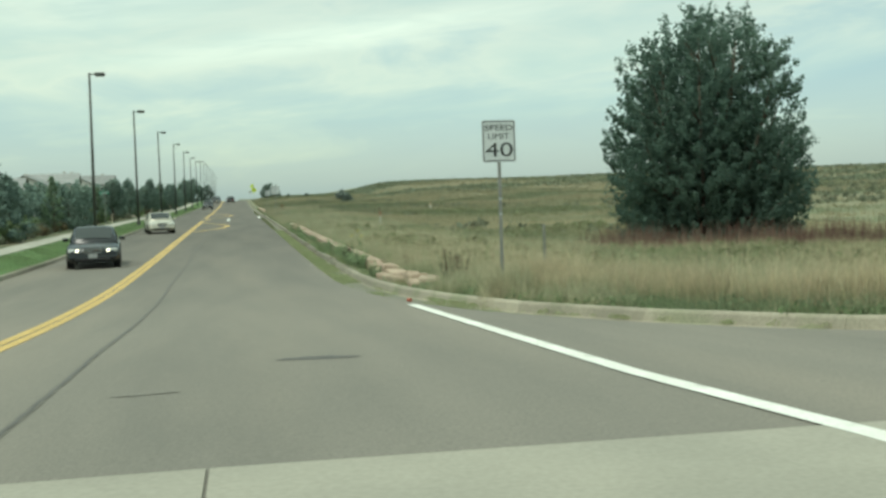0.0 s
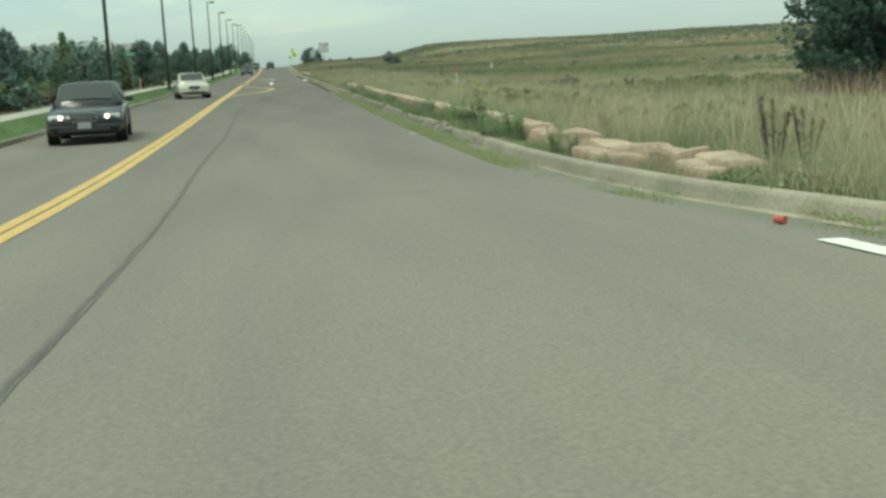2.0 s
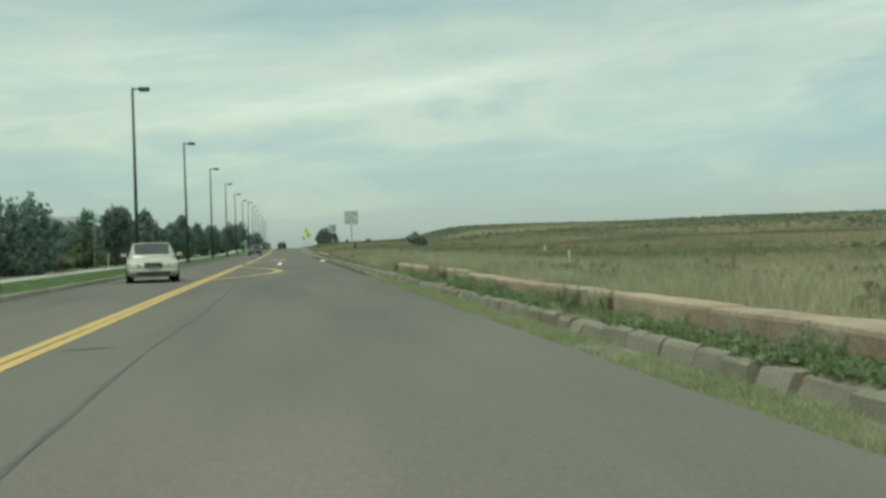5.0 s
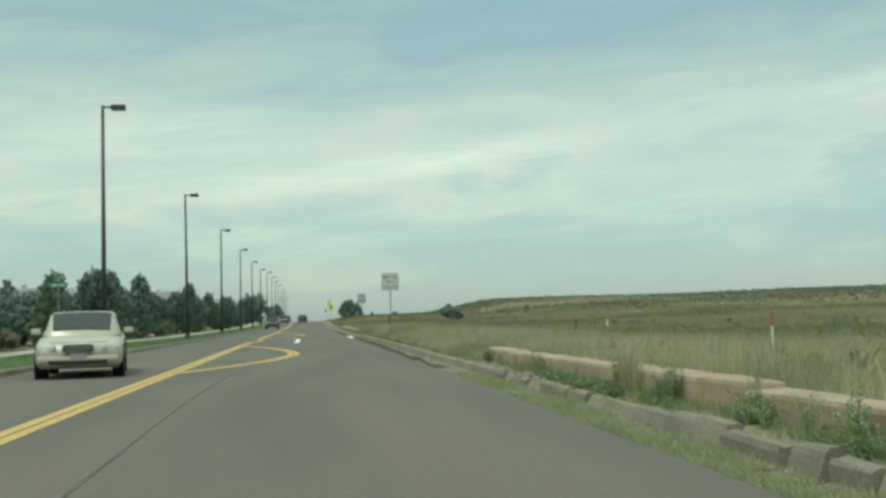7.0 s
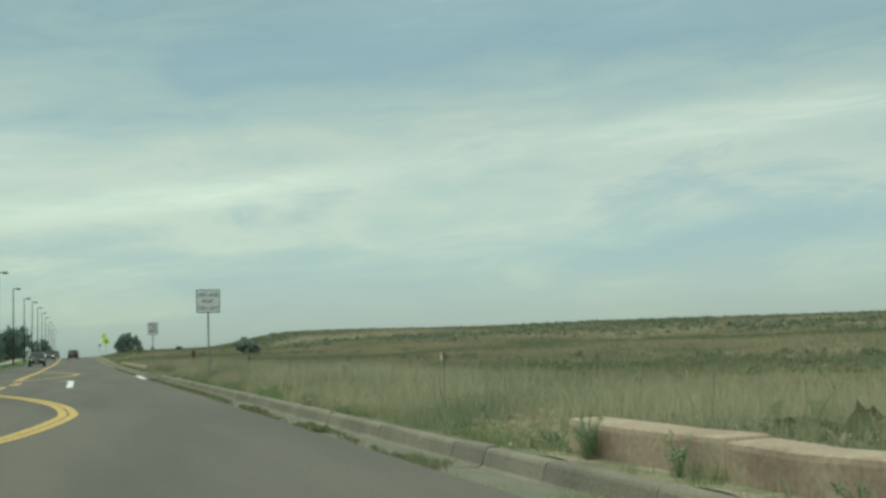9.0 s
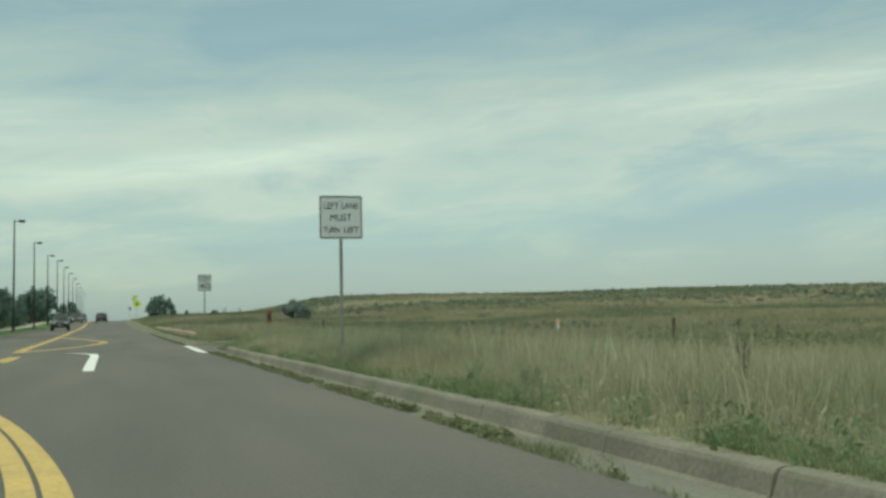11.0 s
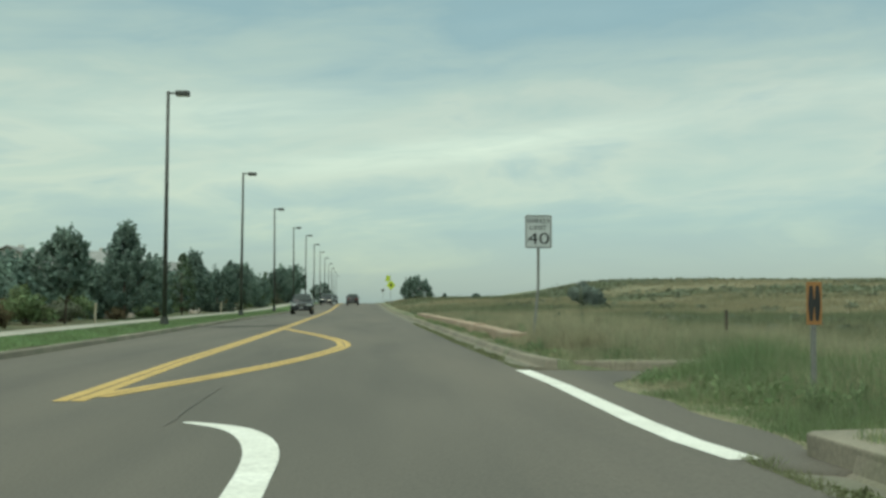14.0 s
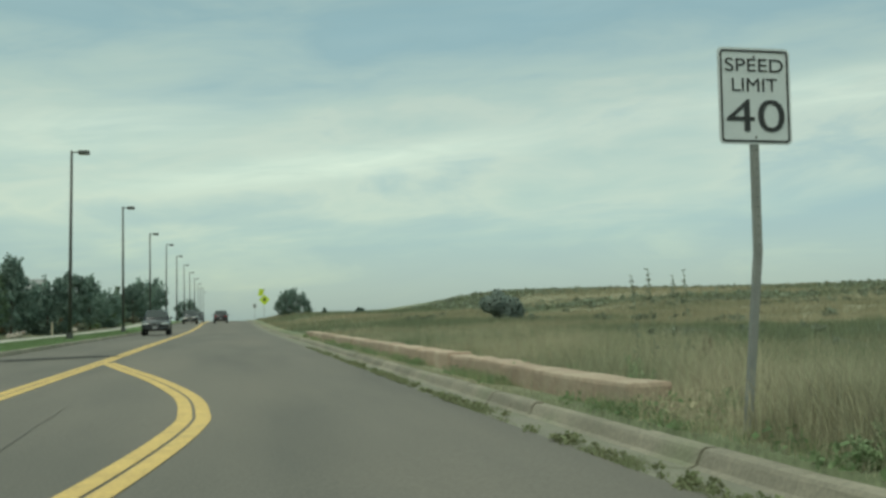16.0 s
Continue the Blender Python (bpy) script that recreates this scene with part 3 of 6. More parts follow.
# ---- left verge: grass strip, pavement, planted ground ----
LX, LY = np.meshgrid(np.linspace(KERB_L - 0.19, -9.78, 6), np.arange(-30, 420, 2.0))
tagged(grid_mesh("grass_strip", LX, LY, road_z(LY) + 0.150 + 0.02 * np.sin(LX * 3 + LY), LAWN), "mown green grass strip behind the kerb", "grass", kind="structure")
LX, LY = np.meshgrid(np.linspace(-11.32, -60, 24), np.arange(-30, 420, 2.5))
GARDEN = material("garden_ground", (0.075, 0.095, 0.040), (0.125, 0.105, 0.060), 0.95, coarse=0.25, fine=6, bump=0.8, bump_scale=8, third=(0.05, 0.085, 0.03), third_scale=0.2)
tagged(grid_mesh("garden_ground", LX, LY, ground_z(LX, LY) + 0.02, GARDEN), "planted ground with bark and low weeds", "ground", kind="structure")
pave = empty("pavement", Matrix(), "narrow pale concrete pavement beside the road", "pavement", kind="structure")
bm = box(bmesh.new(), 1.50, 1.785, 0.14, Matrix(), 0.008)
slab = part("slab", bm, WALK, pave)
slab_mesh = slab.data
for i, y in enumerate(np.arange(-26, 400, 1.8)):
    ob = slab if i == 0 else new("slab", slab_mesh)
    ob.parent = pave
    ob.matrix_basis = pose(-10.55, y, float(road_z(y)) + 0.105, math.degrees(math.atan(float(road_z(y + 1) - road_z(y - 1)) / 2)))


# ---- low sandstone wall behind the kerb ----
def block(bm, x, y, z, sx, sy, sz, rough=0.03, round_=0.05):
    bm2 = bmesh.new()
    box(bm2, sx, sy, sz, Matrix(), round_)
    bmesh.ops.subdivide_edges(bm2, edges=[e for e in bm2.edges if e.calc_length() > 0.5], cuts=max(1, int(sy / 0.9)))
    for v in bm2.verts:
        v.co += Vector((noise.noise(v.co * 2.3 + Vector((y, 0, 0))), noise.noise(v.co * 2.1 + Vector((0, y, 3))), noise.noise(v.co * 1.9 + Vector((5, y, 0))))) * rough
        v.co += Vector((x, y, z))
    me = bpy.data.meshes.new("tmp")
    bm2.to_mesh(me)
    bm2.free()
    bm.from_mesh(me)
    bpy.data.meshes.remove(me)
    return bm


def stone_wall(name, y0, y1, loose_to, label, x=4.15, top=0.43):
    wall = empty(name, Matrix(), label, "stone wall", kind="structure")
    y = y0
    while y < y1 - 0.3:
        loose = y < loose_to
        size = min(rng.uniform(0.45, 0.95) if loose else rng.uniform(3.2, 5.2), y1 - y)
        yc = y + size / 2
        h = top + (rng.uniform(-0.17, -0.05) if loose else rng.normal(0, 0.008))
        dx = rng.uniform(-0.08, 0.12) if loose else 0.0
        z = float(road_z(yc) - dip(4.1, yc))
        dx += 0.28 * float(smooth((30 - yc) / 5))
        part("stone", block(bmesh.new(), x + dx + 0.03, yc, z + h / 2 - 0.05, 0.42, size - (0.06 if loose else 0.02), h + 0.1, 0.10 if loose else 0.03, 0.07 if loose else 0.05), SANDSTONE, wall, smoothed=False)
        if loose and rng.random() < 0.55:
            part("stone", block(bmesh.new(), x + dx - 0.26 + rng.uniform(-0.06, 0.06), yc, z + 0.13, 0.35, size * 0.7, 0.22, 0.06), SANDSTONE, wall)
        y += size
    return wall


stone_wall("stone_wall_1", 25.0, 41.2, 32.0, "low pinkish sandstone edging wall, broken at one end", 4.14)
stone_wall("stone_wall_2", 41.6, 79.65, 41.0, "low pinkish sandstone edging wall beside the kerb", 4.12)
stone_wall("stone_wall_3", 144.1, 190.0, 144.0, "low pinkish sandstone edging wall half hidden by grass", 4.05, 0.42)


# ---- street lamps ----
def street_lamp():
    lamp = empty("street_lamp", Matrix(), "tall dark bronze street lamp with a flat box head", "street lamp", "street lamps along the road")
    part("base_cover", box(rod(bmesh.new(), 0.19, 0.16, 0, 0.35, 12), 0.42, 0.42, 0.06, Matrix.Translation((0, 0, 0.02))), BRONZE, lamp)
    part("pole", rod(bmesh.new(), 0.105, 0.065, 0.0, 9.95, 12), BRONZE, lamp, smoothed=True)
    part("arm", box(bmesh.new(), 0.34, 0.09, 0.07, Matrix.Translation((0.20, 0, 9.88)), 0.01), BRONZE, lamp)
    head = part("lamp_head", box(bmesh.new(), 0.58, 0.36, 0.21, Matrix.Translation((0.62, 0, 9.87)), 0.04), BRONZE, lamp)
    part("lens", box(bmesh.new(), 0.46, 0.27, 0.03, Matrix.Translation((0.62, 0, 9.762)), 0.006), plain("lamp_glass", (0.55, 0.56, 0.50), 0.25), head, "frosted lamp glass")
    return lamp


first = street_lamp()
for i in range(15):
    y = 73.4 + 30.55 * i - (1.5 if i < 2 else 0)
    m = pose(-8.1 + 0.02 * math.sin(i * 2.3), y, float(road_z(y)) + 0.14, 0.3 * math.sin(i), 0.4 * math.cos(i * 1.7), 2 * math.sin(i * 1.3)) @ Matrix.Diagonal((1, 1, 1.05 if i > 6 else 1.0, 1))
    if i == 0:
        first.matrix_basis = m
    else:
        copy_thing(first, m)


# ---- road signs ----
def lettering(name, words, w, h, x, z, parent, mat=BLACK):
    cu = bpy.data.curves.new(name, "FONT")
    cu.body, cu.align_x, cu.size, cu.offset, cu.extrude = words, "CENTER", 1.0, 0.0, 0.0
    tmp = bpy.data.objects.new(name, cu)
    scene.collection.objects.link(tmp)
    me = bpy.data.meshes.new_from_object(tmp.evaluated_get(bpy.context.evaluated_depsgraph_get()))
    bpy.data.objects.remove(tmp)
    co = np.array([v.co[:] for v in me.vertices])
    lo, hi = co.min(0), co.max(0)
    for v in me.vertices:
        v.co = ((v.co.x - (lo[0] + hi[0]) / 2) / (hi[0] - lo[0]) * w + x, -0.0075, (v.co.y - (lo[1] + hi[1]) / 2) / (hi[1] - lo[1]) * h + z)
    me.materials.append(mat)
    me.name = name
    ob = new(name, me)
    ob.parent = parent
    return ob


def rounded_rect(w, h, r, n=5):
    pts = []
    for cx_, cz_, a0 in ((w / 2 - r, h / 2 - r, 0), (-w / 2 + r, h / 2 - r, 90), (-w / 2 + r, -h / 2 + r, 180), (w / 2 - r, -h / 2 + r, 270)):
        pts += [(cx_ + r * math.cos(radians(a0 + 90 * k / n)), cz_ + r * math.sin(radians(a0 + 90 * k / n))) for k in range(n + 1)]
    return pts


def sign_plate(w, h, z, parent, name="sign_plate", mat=SHEET):
    bm = bmesh.new()
    f = bm.faces.new([bm.verts.new((x, -0.002, zz + z)) for x, zz in rounded_rect(w, h, 0.04)])
    ex = bmesh.ops.extrude_face_region(bm, geom=[f])
    bmesh.ops.translate(bm, verts=[v for v in ex["geom"] if isinstance(v, bmesh.types.BMVert)], vec=(0, 0.004, 0))
    plate = part(name, bm, mat, parent)
    return plate


def border(w, h, z, parent, inset=0.018, width=0.016, mat=BLACK):
    bm = bmesh.new()
    out = [bm.verts.new((x, -0.0065, zz + z)) for x, zz in rounded_rect(w - 2 * inset, h - 2 * inset, 0.032)]
    inn = [bm.verts.new((x, -0.0065, zz + z)) for x, zz in rounded_rect(w - 2 * inset - 2 * width, h - 2 * inset - 2 * width, 0.02)]
    for i in range(len(out)):
        j = (i + 1) % len(out)
        bm.faces.new((out[i], out[j], inn[j], inn[i]))
    return part("border", bm, mat, parent)


def sign_post(parent, z_top, bend=0.0, bend_at=0.0, bury=0.35):
    """A square perforated steel post, in two lengths where it is bent."""
    bm = bmesh.new()
    cuts = [(-bury, bend), (bend_at or 0.4, 0.0 if bend else 0.0), (z_top, 0.0)]
    rows = [[bm.verts.new((dx + sx * 0.027, 0.034 + sy * 0.027, z)) for sx, sy in ((-1, -1), (1, -1), (1, 1), (-1, 1))] for z, dx in cuts]
    for a, b in zip(rows, rows[1:]):
        for k in range(4):
            bm.faces.new((a[k], a[(k + 1) % 4], b[(k + 1) % 4], b[k]))
    bm.faces.new(rows[0][::-1]), bm.faces.new(rows[-1])
    post = part("post", bm, GALV, parent)
    hb = bmesh.new()
    z = 0.4
    while z < z_top - 0.1:
        rod(hb, 0.006, 0.006, 0, 0.003, 6, Matrix.Translation((0, 0.0065, z)) @ Matrix.Rotation(radians(90), 4, "X"))
        z += 0.075
    tagged(part("post_hole", hb, BLACK, post), kind="stuff")
    return post


def bolts(parent, zs):
    for z in zs:
        part("bolt", rod(bmesh.new(), 0.010, 0.008, 0, 0.008, 8, Matrix.Translation((0, -0.005, z)) @ Matrix.Rotation(radians(90), 4, "X")), GALV, parent)


def speed_sign(x, y, z_mid, turn, lean, bend, bend_at, label):
    g = float(ground_z(x, y))
    s = empty("speed_limit_sign", pose(x, y, g, 0, lean, turn), label, "road sign")
    zm = z_mid - g
    sign_post(s, zm + 0.36, bend, bend_at)
    p = sign_plate(0.62, 0.765, zm, s)
    border(0.62, 0.765, zm, p)
    lettering("lettering", "SPEED", 0.50, 0.105, 0, zm + 0.245, p)
    lettering("lettering", "LIMIT", 0.39, 0.105, 0, zm + 0.088, p)
    lettering("lettering", "40", 0.50, 0.255, 0, zm - 0.155, p)
    bolts(p, (zm + 0.315, zm - 0.325))
    return s


first_sign = speed_sign(5.11, 21.14, 3.02, -4, 0.0, 0.0, 0.0, "white speed limit sign on a straight steel post in tall grass")
for z in (1.97, 1.69):
    part("sticker", box(bmesh.new(), 0.046, 0.004, 0.026, Matrix.Translation((0, 0.003, z - float(ground_z(5.11, 21.14)))), 0.001), SHEET, first_sign, "small pale sticker")
speed_sign(4.20, 142.02, 2.84, 2, 0.0, -0.17, 1.40, "white speed limit sign on a bent steel post in tall grass")
g = float(ground_z(4.04, 109.47))
lane_sign = empty("lane_sign", pose(4.035, 109.47, g, 0, 0, -2), "square white lane-use sign on a steel post above the grass", "road sign")
zm = 2.905 - g
sign_post(lane_sign, zm + 0.36)
p = sign_plate(0.815, 0.815, zm, lane_sign)
border(0.815, 0.815, zm, p)
lettering("lettering", "LEFT", 0.275, 0.112, -0.1825, zm + 0.215, p)
lettering("lettering", "LANE", 0.305, 0.112, 0.1675, zm + 0.215, p)
lettering("lettering", "MUST", 0.40, 0.122, 0, zm - 0.005, p)
lettering("lettering", "TURN", 0.295, 0.112, -0.1825, zm - 0.235, p)
lettering("lettering", "LEFT", 0.275, 0.112, 0.1925, zm - 0.235, p)
bolts(p, (zm + 0.31, zm - 0.33))

LIME = plain("fluorescent_yellow_green", (0.50, 0.62, 0.03), 0.5)
g = float(ground_z(4.8, 290))
ped = empty("warning_sign", pose(4.8, 290, g), "fluorescent yellow-green diamond warning signs on a post", "road sign")
sign_post(ped, 4.6)
d_ = part("diamond_plate", box(bmesh.new(), 1.05, 0.006, 1.05, Matrix.Translation((0.05, 0, 2.95)) @ Matrix.Rotation(radians(45), 4, "Y"), 0.002), LIME, ped)
part("symbol", box(bmesh.new(), 0.30, 0.004, 0.46, Matrix.Translation((0.05, -0.006, 2.97)), 0.001), BLACK, d_)
part("upper_plate", box(bmesh.new(), 0.62, 0.006, 0.95, Matrix.Translation((-0.42, 0.02, 3.95)) @ Matrix.Rotation(radians(14), 4, "Y"), 0.002), LIME, ped)
g = float(ground_z(4.4, 330))
far_sign = empty("route_sign", pose(4.4, 330, g), "small grey sign seen from far along the road", "road sign")
sign_post(far_sign, 2.6)
part("sign_plate", box(bmesh.new(), 0.5, 0.006, 0.6, Matrix.Translation((0, 0, 2.4))), GALV, far_sign)


# ---- trees and bushes ----
def leaf_cloud(name, centres, radii, count, size, mat, parent, seed, squash=0.8, flat=0.0):
    """A crown of single leaves set in clumps round the given centres; gaps stay between the clumps."""
    r = np.random.default_rng(seed)
    centres, radii = np.asarray(centres, float), np.asarray(radii, float)
    w = radii ** 2
    pick = r.choice(len(centres), count, p=w / w.sum())
    dirs = r.normal(size=(count, 3))
    dirs /= np.linalg.norm(dirs, axis=1)[:, None]
    rad = radii[pick] * (0.45 + 0.6 * r.random(count) ** 0.6)
    pos = centres[pick] + dirs * rad[:, None] * np.array([1, 1, squash])
    n = dirs + r.normal(scale=0.8, size=(count, 3))
    n /= np.linalg.norm(n, axis=1)[:, None]
    u = np.cross(n, r.normal(size=(count, 3)))
    u /= np.linalg.norm(u, axis=1)[:, None] + 1e-9
    v = np.cross(n, u)
    s = size * r.uniform(0.6, 1.35, count)[:, None]
    verts = np.stack([pos - u * s * 0.5, pos - v * s * 0.32, pos + u * s * 0.55, pos + v * s * 0.32], 1).reshape(-1, 3)
    faces = np.arange(count * 4).reshape(-1, 4)
    ob = mesh_np(name, verts, faces, mat, parent, True)
    out = pos - centres.mean(0)
    out /= np.linalg.norm(out, axis=1)[:, None] + 1e-9
    soft = 0.55 * dirs + 0.35 * out + 0.3 * n + np.array([0, 0, 0.15])
    soft /= np.linalg.norm(soft, axis=1)[:, None] + 1e-9
    ob.data.normals_split_custom_set_from_vertices(np.repeat(soft, 4, axis=0).tolist())
    return ob


def limb(bm, a, b, r0, r1, seg=7):
    a, b = Vector(a), Vector(b)
    d = b - a
    rod(bm, r0, r1, 0, d.length, seg, Matrix.Translation(a) @ d.to_track_quat("Z", "Y").to_matrix().to_4x4())


PROFILES = {"full": (0.03, [0.62, 0.84, 0.93, 1.0, 0.99, 0.93, 0.80, 0.56]), "ball": (0.34, [0.35, 0.80, 1.0, 0.98, 0.95, 0.85, 0.62, 0.30]),
            "pyramid": (0.14, [0.60, 0.95, 1.0, 0.88, 0.74, 0.56, 0.38, 0.15]), "slim": (0.16, [0.55, 0.95, 1.0, 0.90, 0.80, 0.62, 0.45, 0.20]),
            "dome": (0.02, [0.85, 1.0, 1.0, 0.97, 0.90, 0.80, 0.62, 0.35])}


def leaf_tufts(name, centres, ways, lengths, radii, per, size, mat, parent, seed, core):
    """A crown of leaves gathered along short twigs, each twig with its own place, direction, length and girth."""
    r = np.random.default_rng(seed)
    n = len(centres) * per
    k = np.repeat(np.arange(len(centres)), per)
    along = r.uniform(-0.5, 0.5, n)
    d = r.normal(size=(n, 3))
    d /= np.linalg.norm(d, axis=1)[:, None]
    girth = radii[k] * (1.1 - np.abs(along + 0.1)) * r.random(n) ** 0.45
    pos = centres[k] + ways[k] * (along * lengths[k])[:, None] + d * girth[:, None]
    nrm = d + r.normal(scale=0.6, size=(n, 3))
    nrm /= np.linalg.norm(nrm, axis=1)[:, None]
    u = np.cross(nrm, r.normal(size=(n, 3)))
    u /= np.linalg.norm(u, axis=1)[:, None] + 1e-9
    v = np.cross(nrm, u)
    w = size * r.uniform(0.65, 1.3, n)[:, None]
    verts = np.stack([pos - u * w * 0.5, pos - v * w * 0.36, pos + u * w * 0.55, pos + v * w * 0.36], 1).reshape(-1, 3)
    ob = mesh_np(name, verts, np.arange(n * 4).reshape(-1, 4), mat, parent, True)
    out = pos - core
    out /= np.linalg.norm(out, axis=1)[:, None] + 1e-9
    soft = 0.5 * d + 0.55 * out + 0.25 * nrm
    soft /= np.linalg.norm(soft, axis=1)[:, None] + 1e-9
    ob.data.normals_split_custom_set_from_vertices(np.repeat(soft, 4, axis=0).tolist())
    return ob


def broad_tree(name, height, width, seed, tufts_, per, size, mat, label, shape="full", trunk_r=0.12, group="", lobes=0.16, girth=0.05, gaps=6):
    """A leafy tree whose twigs sweep up and out to an uneven, lobed outline."""
    r = np.random.default_rng(seed)
    t = empty(name, Matrix(), label, "tree", group)
    low, prof = PROFILES[shape]
    f = r.random(tufts_) ** 0.92
    a = r.uniform(0, 2 * np.pi, tufts_)
    reach = np.interp(f, np.linspace(0, 1, len(prof)), prof)
    p1, p2, p3 = r.uniform(0, 6.28, 3)
    reach = reach * (1 + lobes * np.sin(3 * a + 7 * f + p1) * np.sin(5 * f + 2 * a + p2) + 0.6 * lobes * np.sin(7 * a - 11 * f + p3))
    q = np.where(r.random(tufts_) < 0.62, r.uniform(0.80, 1.0, tufts_), r.random(tufts_) ** 0.5 * 0.85)
    stray = r.random(tufts_) < 0.05
    rad = width / 2 * reach * q * np.where(stray, 1.10, 1.0)
    z = height * (low + (1 - low) * f)
    z = z * (1 - 0.10 * f * (q * reach) ** 2) + 0.02 * height * np.sin(4 * a + p2) * f
    cs = np.stack([np.cos(a) * rad, np.sin(a) * rad, z], 1)
    keep = np.ones(tufts_, bool)
    for _ in range(gaps):
        ga, gf = r.uniform(0, 6.28), r.uniform(0.25, 0.9)
        gp = np.array([math.cos(ga), math.sin(ga), 0]) * width * 0.40 + np.array([0, 0, height * (low + (1 - low) * gf)])
        keep &= np.linalg.norm((cs - gp) / [1, 1, 1.3], axis=1) > width * 0.055
    cs, rad, f = cs[keep], rad[keep], f[keep]
    ways = np.stack([cs[:, 0] / (width / 2), cs[:, 1] / (width / 2), 0.5 + 0.9 * f], 1) + r.normal(scale=0.25, size=cs.shape)
    ways /= np.linalg.norm(ways, axis=1)[:, None]
    girths = width * girth * r.uniform(0.6, 1.35, len(cs)) * (0.85 + 0.5 * (1 - np.clip(rad / (width / 2), 0, 1)))
    bm = bmesh.new()
    top = Vector((r.normal(0, 0.02) * height, r.normal(0, 0.02) * height, height * 0.74))
    limb(bm, (0, 0, -0.2), top * 0.5, trunk_r, trunk_r * 0.65, 9)
    limb(bm, top * 0.5, top, trunk_r * 0.65, trunk_r * 0.2, 8)
    for c in cs[:: max(1, len(cs) // (60 if height > 9 else 16))]:
        z0 = max(0.10 * height, c[2] * 0.45)
        limb(bm, top * min(1.0, z0 / top.z), c, trunk_r * 0.26, trunk_r * 0.05, 5)
    part("trunk", bm, BARK, t, smoothed=True)
    leaf_tufts("crown", cs, ways, girths * r.uniform(2.0, 3.6, len(cs)), girths, per, size, mat, t, seed + 1, np.array([0, 0, height * 0.45]))
    return t


def leader_tree(name, leaders, seed, tufts_, per, size, mat, label, trunk_r, girth):
    """A many-stemmed tree: each upright leader (x, y, bottom, top, half width) carries its own mantle of twigs."""
    r = np.random.default_rng(seed)
    t = empty(name, Matrix(), label, "tree")
    L = np.array(leaders)
    area = (L[:, 3] - L[:, 2]) * L[:, 4]
    k = r.choice(len(L), tufts_, p=area / area.sum())
    d = r.normal(size=(tufts_, 3))
    d /= np.linalg.norm(d, axis=1)[:, None]
    q = np.where(r.random(tufts_) < 0.7, r.uniform(0.82, 1.05, tufts_), r.random(tufts_) ** 0.5)
    cs = np.stack([L[k, 0] + d[:, 0] * L[k, 4] * q, L[k, 1] + d[:, 1] * L[k, 4] * q, (L[k, 2] + L[k, 3]) / 2 + d[:, 2] * (L[k, 3] - L[k, 2]) / 2 * q], 1)
    cs[:, 2] = np.maximum(cs[:, 2], 0.25)
    ways = np.stack([0.7 * d[:, 0] + 0.12 * cs[:, 0], 0.7 * d[:, 1] + 0.12 * cs[:, 1], 0.9 + 0.3 * d[:, 2]], 1) + r.normal(scale=0.25, size=cs.shape)
    ways /= np.linalg.norm(ways, axis=1)[:, None]
    g = girth * r.uniform(0.55, 1.4, tufts_)
    bm = bmesh.new()
    for x, y, z0, z1, w in leaders:
        foot = (x * 0.15, y * 0.15, -0.2)
        mid = (x * 0.6, y * 0.6, z0 + 0.30 * (z1 - z0))
        limb(bm, foot, mid, trunk_r * 0.42, trunk_r * 0.22, 8)
        limb(bm, mid, (x, y, z0 + 0.85 * (z1 - z0)), trunk_r * 0.22, trunk_r * 0.04, 7)
    for j in range(0, tufts_, max(1, tufts_ // 90)):
        x, y, z0, z1, w = leaders[k[j]]
        limb(bm, (x * 0.8, y * 0.8, max(z0 + 0.2 * (z1 - z0), cs[j][2] - 1.1)), cs[j], trunk_r * 0.12, trunk_r * 0.03, 5)
    part("trunk", bm, BARK, t, smoothed=True)
    leaf_tufts("crown", cs, ways, g * r.uniform(2.2, 4.0, tufts_), g, per, size, mat, t, seed + 1, np.array([0, 0, L[:, 3].max() * 0.45]))
    return t


def conifer(name, height, width, seed, leaves, label):
    r = np.random.default_rng(seed)
    t = empty(name, Matrix(), label, "tree")
    part("trunk", rod(bmesh.new(), 0.11, 0.03, -0.2, height * 0.9, 8), BARK, t)
    cs, rs = [], []
    for i in range(46):
        f = i / 45
        a = i * 2.4
        rad = width / 2 * (1 - f) ** 0.8 * r.uniform(0.6, 1.0)
        cs.append((math.cos(a) * rad, math.sin(a) * rad, height * (0.06 + 0.92 * f)))
        rs.append(0.10 * width * (1.25 - f))
    leaf_cloud("crown", cs, rs, leaves, 0.16, NEEDLE, t, seed, 0.7)
    return t


def shrub(name, height, width, seed, leaves, size, mat, label):
    r = np.random.default_rng(seed)
    t = empty(name, Matrix(), label, "bush")
    bm = bmesh.new()
    cs, rs = [], []
    for i in range(13):
        a, q = r.uniform(0, 6.28), r.random() ** 0.5
        c = (math.cos(a) * q * width * 0.36, math.sin(a) * q * width * 0.36, height * r.uniform(0.25, 0.82) * (1.05 - 0.4 * q))
        cs.append(c), rs.append(min(width, height * 1.3) * r.uniform(0.12, 0.24))
        limb(bm, (c[0] * 0.1, c[1] * 0.1, -0.05), c, 0.02, 0.008, 5)
    tagged(part("stems", bm, BARK, t), kind="stuff")
    leaf_cloud("foliage", cs, rs, leaves, size, mat, t, seed)
    return t


def stand(ob, x, y, turn=0, scale=1.0, sink=0.0):
    ob.matrix_basis = pose(x, y, float(ground_z(x, y)) - sink, 0, 0, turn) @ Matrix.Scale(scale, 4)
    return ob


def again(ob, x, y, turn, scale, label=""):
    c = copy_thing(ob, Matrix())
    stand(c, x, y, turn, scale)
    return tagged(c, label)


